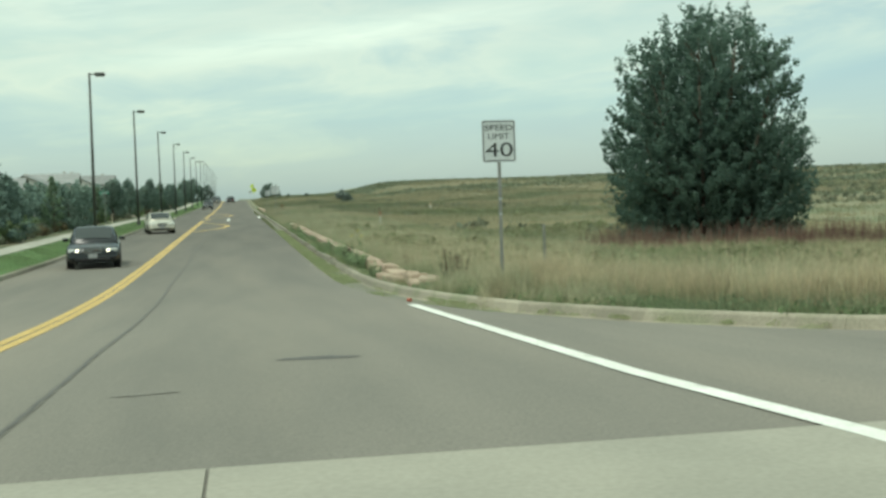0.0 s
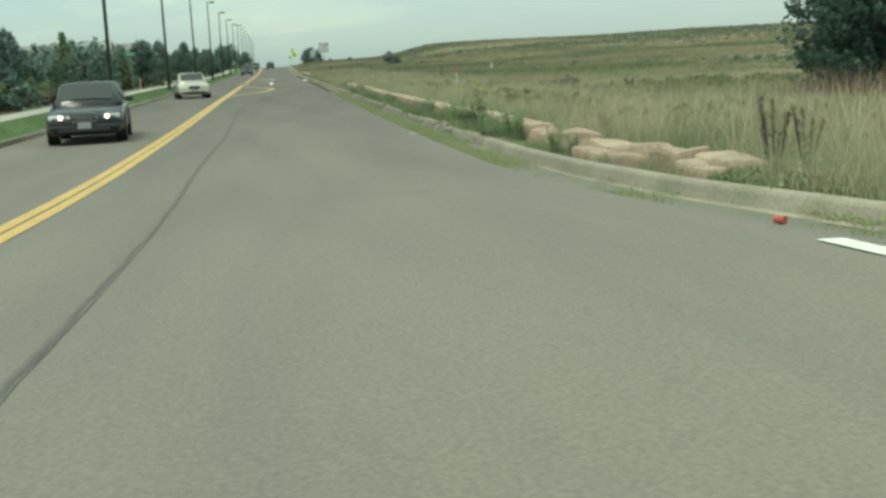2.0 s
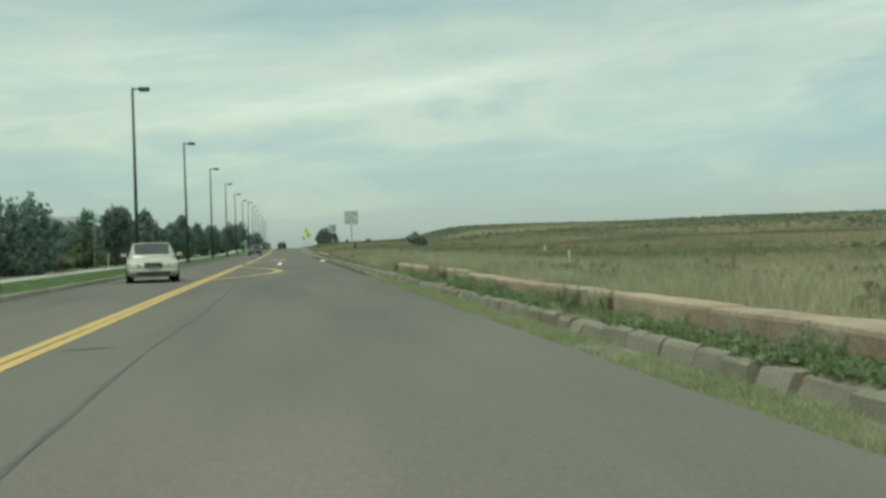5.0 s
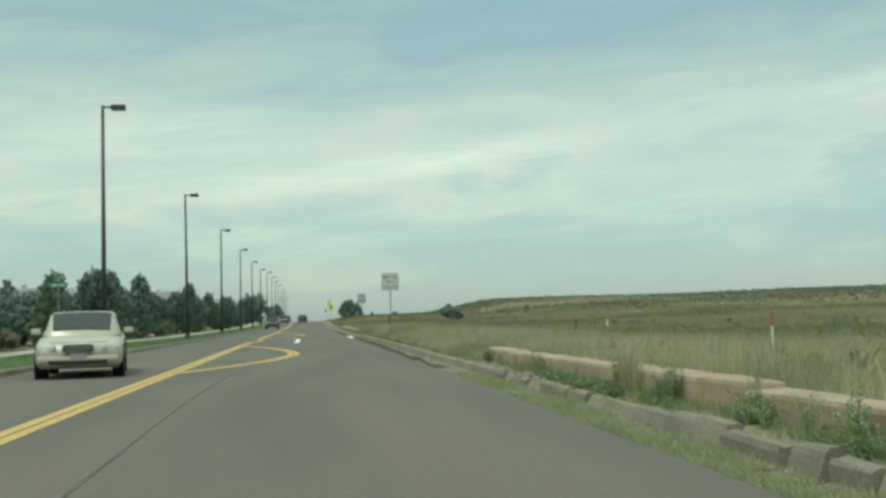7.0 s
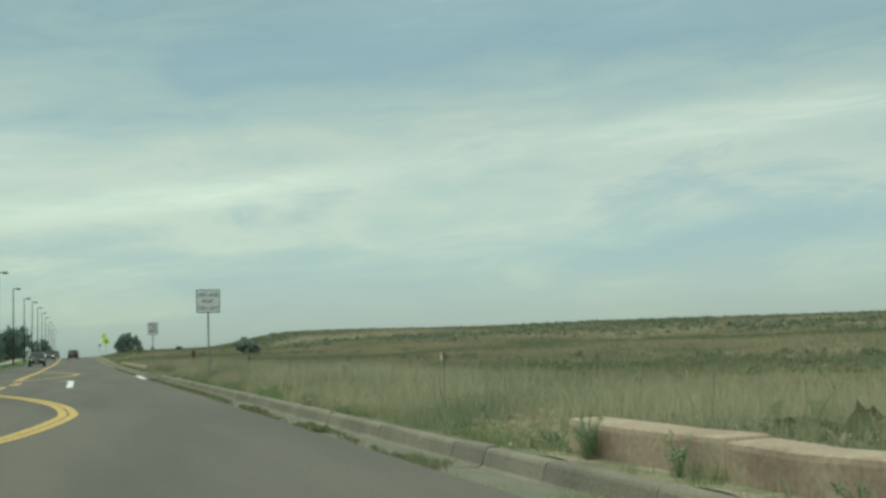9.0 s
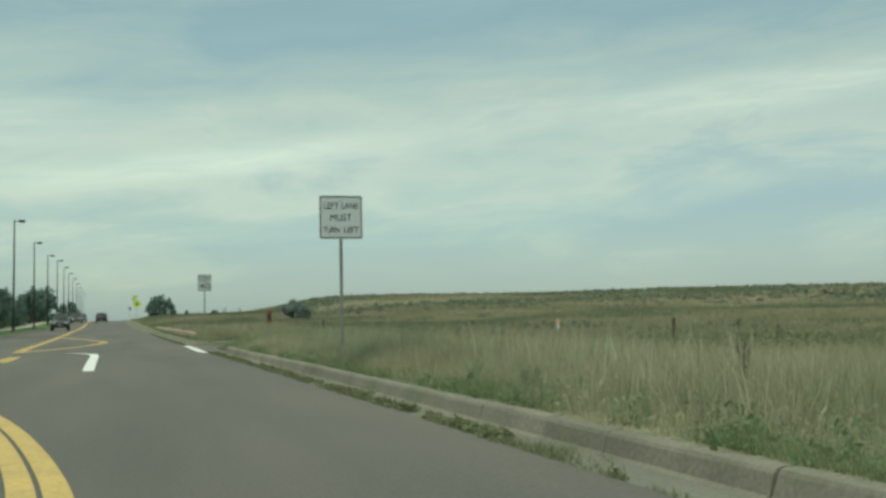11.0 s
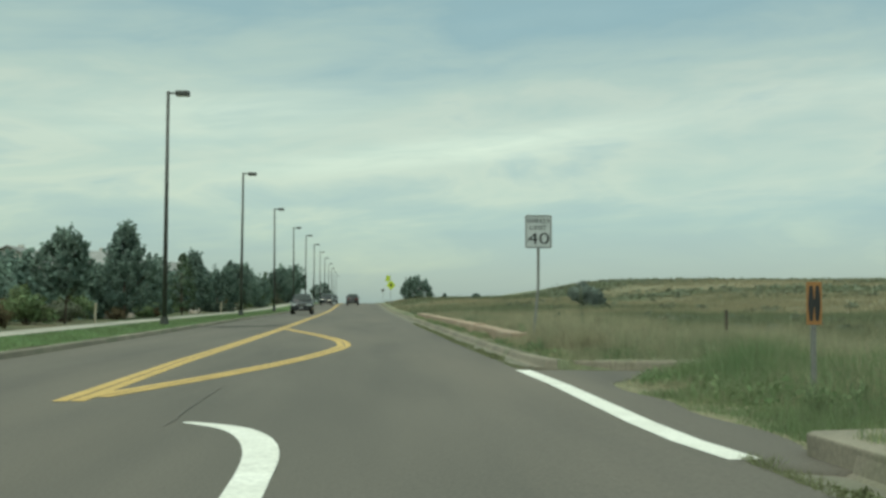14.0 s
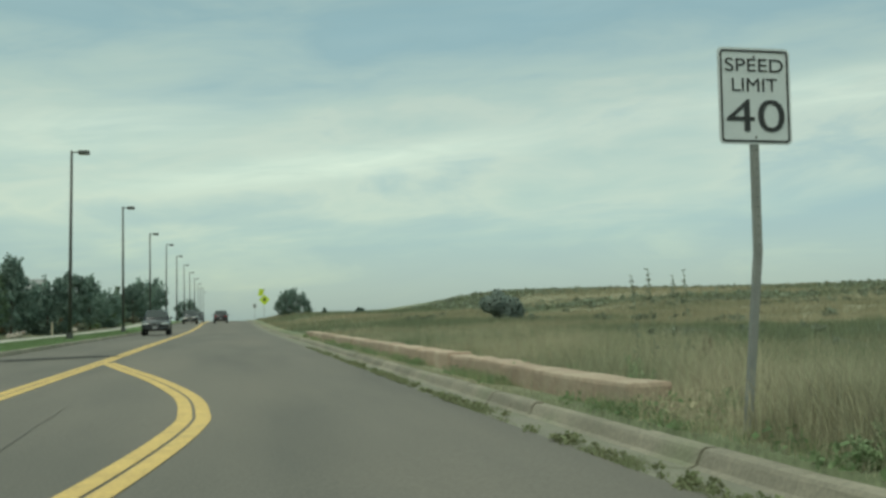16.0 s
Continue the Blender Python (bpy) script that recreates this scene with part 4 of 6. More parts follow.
r = np.random.default_rng(205)
leaders = [(-0.3, 0.2, 1.5, 11.2, 1.9), (1.7, -0.6, 1.2, 11.0, 1.7), (-1.7, -0.5, 1.2, 11.1, 1.6), (0.6, 1.7, 1.2, 10.9, 1.7), (-0.6, -1.8, 1.0, 11.0, 1.6), (2.4, 1.3, 1.0, 10.6, 1.6), (-2.3, 1.2, 1.0, 10.3, 1.6), (2.2, -1.9, 1.0, 10.5, 1.5), (-2.4, -1.7, 1.0, 10.0, 1.5)]
for n_, reach, lo_, hi_, wide_ in ((11, 3.2, 0.5, 9.0, 1.45), (12, 3.6, 0.1, 6.3, 1.25), (9, 3.5, 0.0, 3.2, 1.2)):
    for i in range(n_):
        a = (i + r.uniform(-0.3, 0.3)) / n_ * 6.283
        d_ = reach * r.uniform(0.85, 1.08)
        leaders.append((math.cos(a) * d_, math.sin(a) * d_, lo_, hi_ * r.uniform(0.82, 1.12), wide_ * r.uniform(0.8, 1.1)))
big = stand(leader_tree("cottonwood_tree", leaders, 11, 2700, 42, 0.155, COTTON, "large dark green cottonwood standing alone in the field", 0.5, 0.27), 22.0, 50.5, 40, 1.0, 0.2)
stand(broad_tree("young_cottonwood_tree", 4.3, 3.4, 17, 190, 50, 0.14, COTTON, "small young cottonwood beyond the dried dock", "full", trunk_r=0.09, girth=0.05), 28.6, 42.6, 70)
stand(broad_tree("round_tree", 3.3, 5.0, 23, 160, 34, 0.26, LEAF, "rounded dark tree on the far field edge", "dome", lobes=0.08, girth=0.07), 9.1, 298, 0)
stand(shrub("juniper_bush", 1.3, 1.0, 31, 900, 0.16, NEEDLE, "small dark bush on the far field edge"), 13.8, 300)
stand(shrub("juniper_bush", 1.5, 1.3, 32, 1000, 0.16, NEEDLE, "small dark bush on the far field edge"), 18.2, 292)
stand(shrub("olive_bush", 2.9, 5.0, 33, 6500, 0.20, OLIVE, "broad blue-grey bush at the foot of the hill"), 20.9, 218.3, 30)

LABEL_STREET = "dark green young street tree behind the pavement"
TREE_GROUP = "trees behind the pavement"
kinds = [broad_tree("street_tree", 5.0, 3.1, 41, 190, 30, 0.23, LEAF, LABEL_STREET, "ball", trunk_r=0.08, group=TREE_GROUP, lobes=0.22, girth=0.062),
         broad_tree("street_tree", 5.4, 3.9, 47, 200, 30, 0.23, LEAF, LABEL_STREET, "pyramid", trunk_r=0.09, group=TREE_GROUP, lobes=0.20, girth=0.062),
         broad_tree("street_tree", 4.6, 4.8, 53, 210, 32, 0.25, LEAF, LABEL_STREET, "full", trunk_r=0.09, group=TREE_GROUP, lobes=0.14, girth=0.06),
         broad_tree("street_tree", 5.0, 2.0, 59, 80, 22, 0.23, LEAF_LIGHT, "light green slender young tree behind the pavement", "slim", trunk_r=0.07, group=TREE_GROUP, lobes=0.2, girth=0.075)]
GARDEN_LABEL = "dark green garden tree in front of houses"
belts = [broad_tree("garden_tree", 3.2, 2.6, 141, 70, 20, 0.30, LEAF, GARDEN_LABEL, "ball", trunk_r=0.07, lobes=0.22, girth=0.085),
         broad_tree("garden_tree", 3.3, 2.6, 143, 70, 20, 0.30, LEAF, GARDEN_LABEL, "pyramid", trunk_r=0.07, lobes=0.20, girth=0.085),
         broad_tree("garden_tree", 3.0, 3.2, 147, 85, 22, 0.32, LEAF, GARDEN_LABEL, "full", trunk_r=0.07, lobes=0.14, girth=0.085),
         broad_tree("garden_tree", 3.2, 1.8, 149, 50, 20, 0.28, LEAF_LIGHT, "light green slender garden tree in front of houses", "slim", trunk_r=0.06, lobes=0.2, girth=0.10)]
pine = conifer("pine_tree", 5.0, 3.8, 61, 3600, "dark conical pine among garden trees")
# distance along the road, height, kind and offset of each tree that stands clear of the belt
row = [(-13.4, 60, 3.6, 2), (-13.2, 68.5, 6.0, 4), (-14.6, 80, 4.4, 1), (-12.7, 86.5, 4.6, 3), (-12.9, 95.5, 4.2, 2), (-13.6, 105, 4.3, 4), (-12.8, 114, 4.0, 3), (-13.6, 119, 4.2, 1), (-12.5, 125, 4.8, 0), (-12.9, 132.5, 4.9, 1), (-12.5, 143, 5.1, 1), (-12.9, 154.5, 3.9, 0),
       (-12.4, 165.8, 4.5, 0), (-12.6, 179, 5.6, 1), (-13.2, 186, 4.3, 2), (-12.5, 198, 4.9, 3), (-12.7, 205, 5.2, 1), (-12.4, 217, 4.3, 2), (-12.5, 229.5, 5.3, 0), (-12.7, 243.5, 5.4, 1), (-12.9, 257, 4.4, 2), (-12.5, 268, 5.1, 3),
       (-12.2, 285, 5.6, 0), (-11.9, 306, 6.9, 2), (-12.4, 318, 6.4, 1), (-12.0, 470, 7.6, 2)]
used = set()
for i, (x, y, tall_, k) in enumerate(row):
    tree_ = pine if k == 4 else kinds[k]
    size_ = 0.87 * tall_ / (5.0, 5.4, 4.6, 5.0, 5.0)[k]
    if k not in used:
        used.add(k)
        stand(tree_, x, y, i * 47, size_)
    else:
        again(tree_, x, y, i * 47, size_)
rr = np.random.default_rng(77)
seen_kinds = set()
for i in range(96):
    y = 54 + i * 3.2 + rr.uniform(-2.0, 2.0)
    x = -rr.uniform(15.5, 25.0)
    k = rr.choice(5, p=[0.20, 0.22, 0.42, 0.06, 0.10])
    grow = rr.uniform(0.80, 1.12) * (1.0 + 0.02 * (-x - 16))
    if k == 4:
        again(pine, x, y, rr.uniform(0, 360), grow * 0.62)
    elif k not in seen_kinds:
        seen_kinds.add(k)
        stand(belts[k], x, y, rr.uniform(0, 360), grow)
    else:
        again(belts[k], x, y, rr.uniform(0, 360), grow)
for i in range(60):
    y = 92 + i * 3.8 + rr.uniform(-1.5, 1.5)
    belt = again(belts[2 if i % 3 else 1], -rr.uniform(14.6, 18.0), y, rr.uniform(0, 360), rr.uniform(0.80, 1.02), "dense low dark green tree in a garden belt")
    belt.matrix_basis = Matrix.Translation((0, 0, -0.3)) @ belt.matrix_basis
hedges = [shrub("garden_shrub", 1.1, 1.8, 71, 900, 0.14, RUST, "rounded russet garden shrub beside the pavement"), shrub("garden_shrub", 1.0, 1.7, 72, 900, 0.13, SAGE, "rounded grey-green garden shrub beside the pavement"),
          shrub("garden_shrub", 1.4, 2.2, 73, 1200, 0.15, WEED, "rounded green garden shrub beside the pavement")]
for i in range(84):
    y = 42 + i * 3.2 + rr.uniform(-1.5, 1.5)
    x = -rr.uniform(12.4, 16.0)
    if 64 < y < 83:
        x = -12.5 - 0.5 * (i % 2)
    k = i % 3
    if i < 3:
        stand(hedges[k], x, y, 0)
    else:
        again(hedges[k], x, y, rr.uniform(0, 360), rr.uniform(0.7, 1.35))


# ---- cars ----
PAINT_DARK = plain("dark_car_paint", (0.018, 0.021, 0.022), 0.22, 0.3, spec=0.7)
PAINT_GOLD = plain("champagne_car_paint", (0.46, 0.445, 0.36), 0.32, 0.15, spec=0.5)
PAINT_RED = plain("charcoal_car_paint", (0.028, 0.024, 0.024), 0.25, 0.3, spec=0.7)
CAR_GLASS = plain("tinted_car_glass", (0.030, 0.038, 0.036), 0.05, 0.0, spec=0.35)
RUBBER = material("tyre_rubber", (0.018, 0.018, 0.018), (0.028, 0.027, 0.026), 0.9, coarse=6, fine=50)
RIM = plain("alloy_rim", (0.35, 0.35, 0.34), 0.35, 0.8)
CHROME = plain("chrome", (0.6, 0.6, 0.58), 0.15, 1.0)
BLACK_TRIM = plain("black_trim", (0.015, 0.015, 0.016), 0.6)
LAMP_CLEAR = plain("headlamp_glass", (0.62, 0.64, 0.60), 0.12)
LAMP_ON = plain("lit_headlamp", (1.0, 0.90, 0.66), 0.2, emit=4.0)
LAMP_RED = plain("tail_lamp", (0.25, 0.012, 0.010), 0.2)
PLATE = plain("number_plate", (0.28, 0.29, 0.28), 0.5)


def mirrored_loft(sections):
    """Skin through half cross-sections (y, [(x, z), ...]) and their mirror images, capped at both ends."""
    bm = bmesh.new()
    rows = []
    for y, half in sections:
        pts = [(x, z) for x, z in half] + [(-x, z) for x, z in reversed(half)]
        rows.append([bm.verts.new((x, y, z)) for x, z in pts])
    for a, b in zip(rows, rows[1:]):
        for i in range(len(a)):
            j = (i + 1) % len(a)
            bm.faces.new((a[i], a[j], b[j], b[i]))
    bm.faces.new(rows[0])
    bm.faces.new(rows[-1][::-1])
    return bm


def quad(bm, pts):
    bm.faces.new([bm.verts.new(p) for p in pts])
    return bm


def car(name, paint, label, length=4.75, width=1.80, height=1.44, hood=0.86, suv=False, lit=False):
    """A parked-looking car, its front towards -y."""
    c = empty(name, Matrix(), label, "car")
    L, W, H = length / 2, width / 2, height
    lo = 0.30 if suv else 0.21
    belt = H * 0.64
    tail = belt if suv else H * 0.66

    def half(w, top, drop=0.0):
        return [(w * 0.10, lo + drop), (w * 0.90, lo + drop), (w * 0.985, lo + 0.12 + drop), (w, lo + 0.30), (w * 0.985, top - 0.12), (w * 0.93, top - 0.03), (w * 0.55, top + 0.015), (w * 0.08, top + 0.03)]

    body = part("body", mirrored_loft([(-L, half(W * 0.78, hood * 0.78, 0.10)), (-L + 0.10, half(W * 0.90, hood * 0.83, 0.04)), (-L + 0.40, half(W * 0.98, hood * 0.93)), (-L + 0.9, half(W, hood)), (-L + 1.45, half(W, belt - 0.02)),
                                       (0, half(W, belt + 0.01)), (L - 1.1, half(W, belt + 0.03)), (L - 0.45, half(W * 0.98, tail)), (L - 0.10, half(W * 0.92, tail - 0.03)), (L, half(W * 0.82, tail - 0.10, 0.08))]), paint, c, smoothed=True)
    y0, y1, y2, y3 = (-L + 1.28, -L + 1.92, L - (0.55 if suv else 1.35), L - (0.12 if suv else 0.62))

    def ring(w, z):
        return [(w * 0.2, belt - 0.05), (w, belt - 0.05), (w * 0.99, belt + 0.02), (w * 0.80, z - 0.05), (w * 0.72, z), (w * 0.3, z + 0.018), (w * 0.05, z + 0.02)]

    cab = part("cabin", mirrored_loft([(y0, ring(W * 0.90, belt + 0.03)), (y0 + (y1 - y0) * 0.5, ring(W * 0.93, belt + (H - belt) * 0.56)), (y1, ring(W * 0.94, H - 0.02)), ((y1 + y2) / 2, ring(W * 0.95, H)), (y2, ring(W * 0.94, H - 0.03)),
                                       (y3, ring(W * 0.90, belt + 0.05))]), paint, c, smoothed=True)
    lift = 0.014
    rows = [(y0 + 0.05, W * 0.90, belt + 0.10), (y0 + (y1 - y0) * 0.5, W * 0.93, belt + (H - belt) * 0.56), (y1 - 0.05, W * 0.94, H - 0.04), (y2 + 0.05, W * 0.94, H - 0.05), (y3 - 0.04, W * 0.90, belt + 0.09)]

    def screen(nm, ends):
        bm = bmesh.new()
        prev = None
        for yy, w, z in ends:
            line = [bm.verts.new((x, yy, z + lift + dz)) for x, dz in ((-w * 0.74, -0.012), (-w * 0.3, 0.018), (w * 0.3, 0.018), (w * 0.74, -0.012))]
            for i in range(3 if prev else 0):
                bm.faces.new((prev[i], prev[i + 1], line[i + 1], line[i]))
            prev = line
        part(nm, bm, CAR_GLASS, cab, "dark tinted glass")

    screen("windscreen", rows[:3])
    screen("rear_window", rows[3:])
    for sd in (-1, 1):
        mid = (y1 + y2) / 2 + 0.1
        xb, xt = sd * (W * 0.945 + lift), sd * (W * 0.762 + lift)
        for a0, a1, b1, b0 in ((y0 + 0.52, mid - 0.05, mid - 0.05, y1 + 0.05), (mid + 0.05, y3 - 0.35, y2 - 0.02, mid + 0.05)):
            part("side_window", quad(bmesh.new(), [(xb, a0, belt + 0.05), (xb, a1, belt + 0.05), (xt, b1, H - 0.10), (xt, b0, H - 0.10)]), CAR_GLASS, cab, "dark tinted glass")
        part("mirror", box(bmesh.new(), 0.20, 0.13, 0.13, Matrix.Translation((sd * (W + 0.09), y0 + 0.50, belt + 0.08)), 0.03), paint, c)
        for nm, yy in (("headlamp", -L + 0.09), ("tail_lamp", L - 0.06)):
            z = hood * (0.76 if nm == "headlamp" else 0.92)
            lamp_ = part(nm, box(bmesh.new(), 0.38, 0.20, 0.11, Matrix.Translation((sd * W * 0.68, yy + (0.02 if nm == "headlamp" else 0), z)) @ Matrix.Rotation(radians(24 * sd if nm == "headlamp" else -16 * sd), 4, "Z"), 0.03), LAMP_CLEAR if nm == "headlamp" else LAMP_RED, c)
            if lit and nm == "headlamp":
                part("bulb", rod(bmesh.new(), 0.048, 0.042, 0, 0.05, 12, Matrix.Translation((sd * W * 0.58, yy - 0.11, z)) @ Matrix.Rotation(radians(90), 4, "X")), LAMP_ON, lamp_, "lit headlamp bulb")
        for yy in (-L + 0.88, L - 0.95):
            r = 0.36 if suv else 0.32
            m = Matrix.Translation((sd * (W - 0.12), yy, r)) @ Matrix.Rotation(radians(90), 4, "Y")
            tyre = part("wheel", rod(bmesh.new(), r, r, -0.115, 0.115, 20, m), RUBBER, c, "black tyre", True)
            part("rim", rod(bmesh.new(), r * 0.64, r * 0.60, -0.125, 0.125, 14, m), RIM, tyre, "alloy rim")
    for sd in (-1, 1):
        for yy in (-L + 0.88, L - 0.95):
            r = (0.36 if suv else 0.32) + 0.055
            part("wheel_arch", rod(bmesh.new(), r, r, -0.02, 0.02, 20, Matrix.Translation((sd * (W - 0.006), yy, r - 0.05)) @ Matrix.Rotation(radians(90), 4, "Y")), BLACK_TRIM, c)
        for yy in (-L + 1.45, 0.12, L - 1.25):
            part("door_seam", box(bmesh.new(), 0.012, 0.012, belt - lo - 0.32, Matrix.Translation((sd * W, yy, (belt + lo) / 2 + 0.05))), BLACK_TRIM, body)
    part("grille_frame", box(bmesh.new(), W * 0.72, 0.05, 0.20, Matrix.Translation((0, -L + 0.005, hood * 0.72)), 0.08), CHROME, c, "chrome grille frame")
    part("bonnet_seam", box(bmesh.new(), W * 1.3, 0.012, 0.01, Matrix.Translation((0, -L + 0.16, hood * 0.885))), BLACK_TRIM, body)
    part("grille", box(bmesh.new(), W * 0.62, 0.06, 0.15, Matrix.Translation((0, -L - 0.005, hood * 0.72)), 0.06), BLACK_TRIM, c, "dark grille")
    for k in range(3):
        part("grille_bar", box(bmesh.new(), W * 0.54, 0.02, 0.014, Matrix.Translation((0, -L - 0.04, hood * 0.72 - 0.05 + 0.05 * k)), 0.004), CHROME, c)
    part("bumper", box(bmesh.new(), W * 1.80, 0.20, 0.16, Matrix.Translation((0, -L + 0.05, lo + 0.20)), 0.06), paint, c)
    part("air_intake", box(bmesh.new(), W * 1.30, 0.05, 0.09, Matrix.Translation((0, -L - 0.055, lo + 0.14)), 0.02), BLACK_TRIM, c)
    part("bumper", box(bmesh.new(), W * 1.80, 0.20, 0.20, Matrix.Translation((0, L - 0.05, lo + 0.22)), 0.06), paint, c)
    for yy in (-L - 0.075, L + 0.058):
        part("number_plate", box(bmesh.new(), 0.30, 0.012, 0.15, Matrix.Translation((0, yy, lo + 0.25)), 0.004), PLATE, c, "plain pale number plate")
    return c


def park(c, x, y, turn=0):
    c.matrix_basis = pose(x, y, float(surface(x, y)) + 0.003, math.degrees(math.atan(float(road_z(y + 1) - road_z(y - 1)) / 2)), 0, turn)
    return c


park(car("sedan_car", PAINT_DARK, "dark grey sedan with lit headlamps on the road", lit=True), -4.85, 44.3, 5)
park(car("sedan_car", PAINT_GOLD, "champagne-coloured sedan driving towards the viewer", 4.8, 1.80, 1.42), -5.0, 82.2, 8)
park(car("suv_car", PAINT_DARK, "dark sport utility car far along the road", 4.5, 1.85, 1.75, 1.05, True), -4.9, 216)
park(car("pickup_car", PAINT_DARK, "dark car with lit headlamps far along the road", 4.9, 1.9, 1.75, 1.05, True, True), -5.0, 288)
park(car("wagon_car", PAINT_DARK, "dark car at the crest of the road", 4.7, 1.85, 1.6, 0.95, True), -4.8, 318)
park(car("hatchback_car", PAINT_RED, "dark grey car ahead seen from behind", 4.4, 1.85, 1.65, 0.95, True), -1.0, 287, 180)


# ---- houses and gardens beyond the pavement ----
SIDING = material("beige_siding", (0.46, 0.455, 0.41), (0.42, 0.415, 0.37), 0.85, coarse=0.5, fine=15, bump=0.3, bump_scale=8, per_object=0.15, stretch=(1, 1, 6))
SHINGLE = material("grey_shingle", (0.25, 0.255, 0.24), (0.20, 0.205, 0.195), 0.95, coarse=0.8, fine=14, bump=0.6, per_object=0.15)
TRIM = plain("white_trim", (0.62, 0.61, 0.57), 0.6)
PANE = plain("window_pane", (0.05, 0.065, 0.07), 0.08, spec=0.8)


def house(x, y, w, d, h, rise, turn, label):
    g = float(ground_z(x, y))
    ho = empty("house", pose(x, y, g, 0, 0, turn), label, "house", "houses behind the trees")
    bm = box(bmesh.new(), w, d, h + 0.4, Matrix.Translation((0, 0, h / 2 - 0.2)))
    for sx in (-1, 1):
        quad(bm, [(sx * w / 2, -d / 2, h), (sx * w / 2, d / 2, h), (sx * w / 2, 0.001, h + rise), (sx * w / 2, -0.001, h + rise)])
    part("wall", bm, SIDING, ho)
    rb = bmesh.new()
    o = 0.45
    for sy in (-1, 1):
        a = [(-w / 2 - o, sy * (d / 2 + o), h - o * rise / (d / 2)), (w / 2 + o, sy * (d / 2 + o), h - o * rise / (d / 2)), (w / 2 + o, 0, h + rise), (-w / 2 - o, 0, h + rise)]
        f = rb.faces.new([rb.verts.new(p) for p in a])
        ex = bmesh.ops.extrude_face_region(rb, geom=[f])
        bmesh.ops.translate(rb, verts=[v for v in ex["geom"] if isinstance(v, bmesh.types.BMVert)], vec=(0, 0, 0.16))
    roof = part("roof", rb, SHINGLE, ho)
    part("chimney", box(bmesh.new(), 0.7, 0.7, 1.5, Matrix.Translation((w * 0.22, d * 0.12, h + rise))), SIDING, roof)
    for wx, wy, axis in ((w / 2, -d * 0.25, 0), (w / 2, d * 0.25, 0), (-w * 0.25, -d / 2, 1), (w * 0.25, -d / 2, 1), (0, -d / 2, 1)):
        for wz in (1.5, 4.3):
            if wz > h - 0.8:
                continue
            m = Matrix.Translation((wx, wy, wz)) @ (Matrix.Rotation(radians(90), 4, "Z") if axis == 0 else Matrix())
            fr = part("window", box(bmesh.new(), 1.3, 0.10, 1.35, m, 0.01), TRIM, ho)
            part("pane", box(bmesh.new(), 1.08, 0.13, 1.12, m), PANE, fr)
    return ho


for x, y, w, d, h, rise, turn in ((-52, 178, 13, 10, 3.6, 1.7, 5), (-48, 212, 14, 11, 4.2, 1.9, 92), (-49, 246, 13, 10, 4.5, 2.1, 0), (-47, 278, 14, 10, 5.0, 2.3, 90), (-47, 312, 13, 11, 5.5, 2.6, 3), (-46, 346, 14, 11, 5.9, 2.8, 88), (-46, 388, 14, 10, 6.2, 2.8, 0)):
    house(x, y, w, d, h, rise, turn, "two-storey beige house with a grey shingle roof behind trees")


def vinyl_fence(x, y0, y1, label):
    g = float(ground_z(x, (y0 + y1) / 2))
    f = empty("garden_fence", pose(x, y0, g), label, "fence")
    n = max(1, round((y1 - y0) / 2.4))
    step = (y1 - y0) / n
    for i in range(n + 1):
        part("fence_post", box(bmesh.new(), 0.13, 0.13, 1.75, Matrix.Translation((0, i * step, 0.82)), 0.01), TRIM, f)
        if i < n:
            part("panel", box(bmesh.new(), 0.04, step - 0.13, 1.45, Matrix.Translation((0, (i + 0.5) * step, 0.84))), TRIM, f)
            part("rail", box(bmesh.new(), 0.07, step - 0.13, 0.12, Matrix.Translation((0, (i + 0.5) * step, 1.58)), 0.01), TRIM, f)
    return f


vinyl_fence(-13.9, 70.0, 81.5, "white vinyl garden fence behind shrubs").scale = (1, 1, 0.62)
vinyl_fence(-18.5, 150, 165, "white vinyl garden fence behind trees")
vinyl_fence(-17.5, 186, 196, "white vinyl garden fence behind trees")
vinyl_fence(-16.5, 100, 108, "white vinyl garden fence behind shrubs")

GREEN_SIGN = plain("green_sign_sheeting", (0.03, 0.26, 0.15), 0.5)
nx, ny = -11.9, 111.9
street_sign = empty("street_name_sign", pose(nx, ny, float(ground_z(nx, ny)), 0, 0, 0), "green street name sign on a steel post", "road sign")
sign_post(street_sign, 3.1)
for k, tn in ((0, 0), (1, 90)):
    m = Matrix.Translation((0, 0.034, 3.0 + 0.24 * k)) @ Matrix.Rotation(radians(tn), 4, "Z")
    bl = part("name_blade", box(bmesh.new(), 0.9, 0.012, 0.20, m, 0.003), GREEN_SIGN, street_sign)
    part("writing_bar", box(bmesh.new(), 0.62, 0.018, 0.07, m), SHEET, bl, "plain white bar of writing")
CREAM = plain("cream_marker_plastic", (0.52, 0.46, 0.33), 0.6)
for x, y in ((-11.75, 168.5), (-11.7, 214.0), (-11.8, 116.5), (-11.9, 52.0)):
    t = empty("marker_post", pose(x, y, float(ground_z(x, y)), 0, 1.5, 0), "short cream plastic utility marker post", "marker post")
    part("shaft", rod(bmesh.new(), 0.05, 0.045, -0.1, 0.85, 8), CREAM, t)
    part("cap", rod(bmesh.new(), 0.055, 0.03, 0.85, 0.93, 8), CREAM, t)
STONE = material("garden_boulder", (0.36, 0.32, 0.26), (0.26, 0.23, 0.19), 0.95, coarse=2, fine=14, bump=0.6, per_object=0.2)
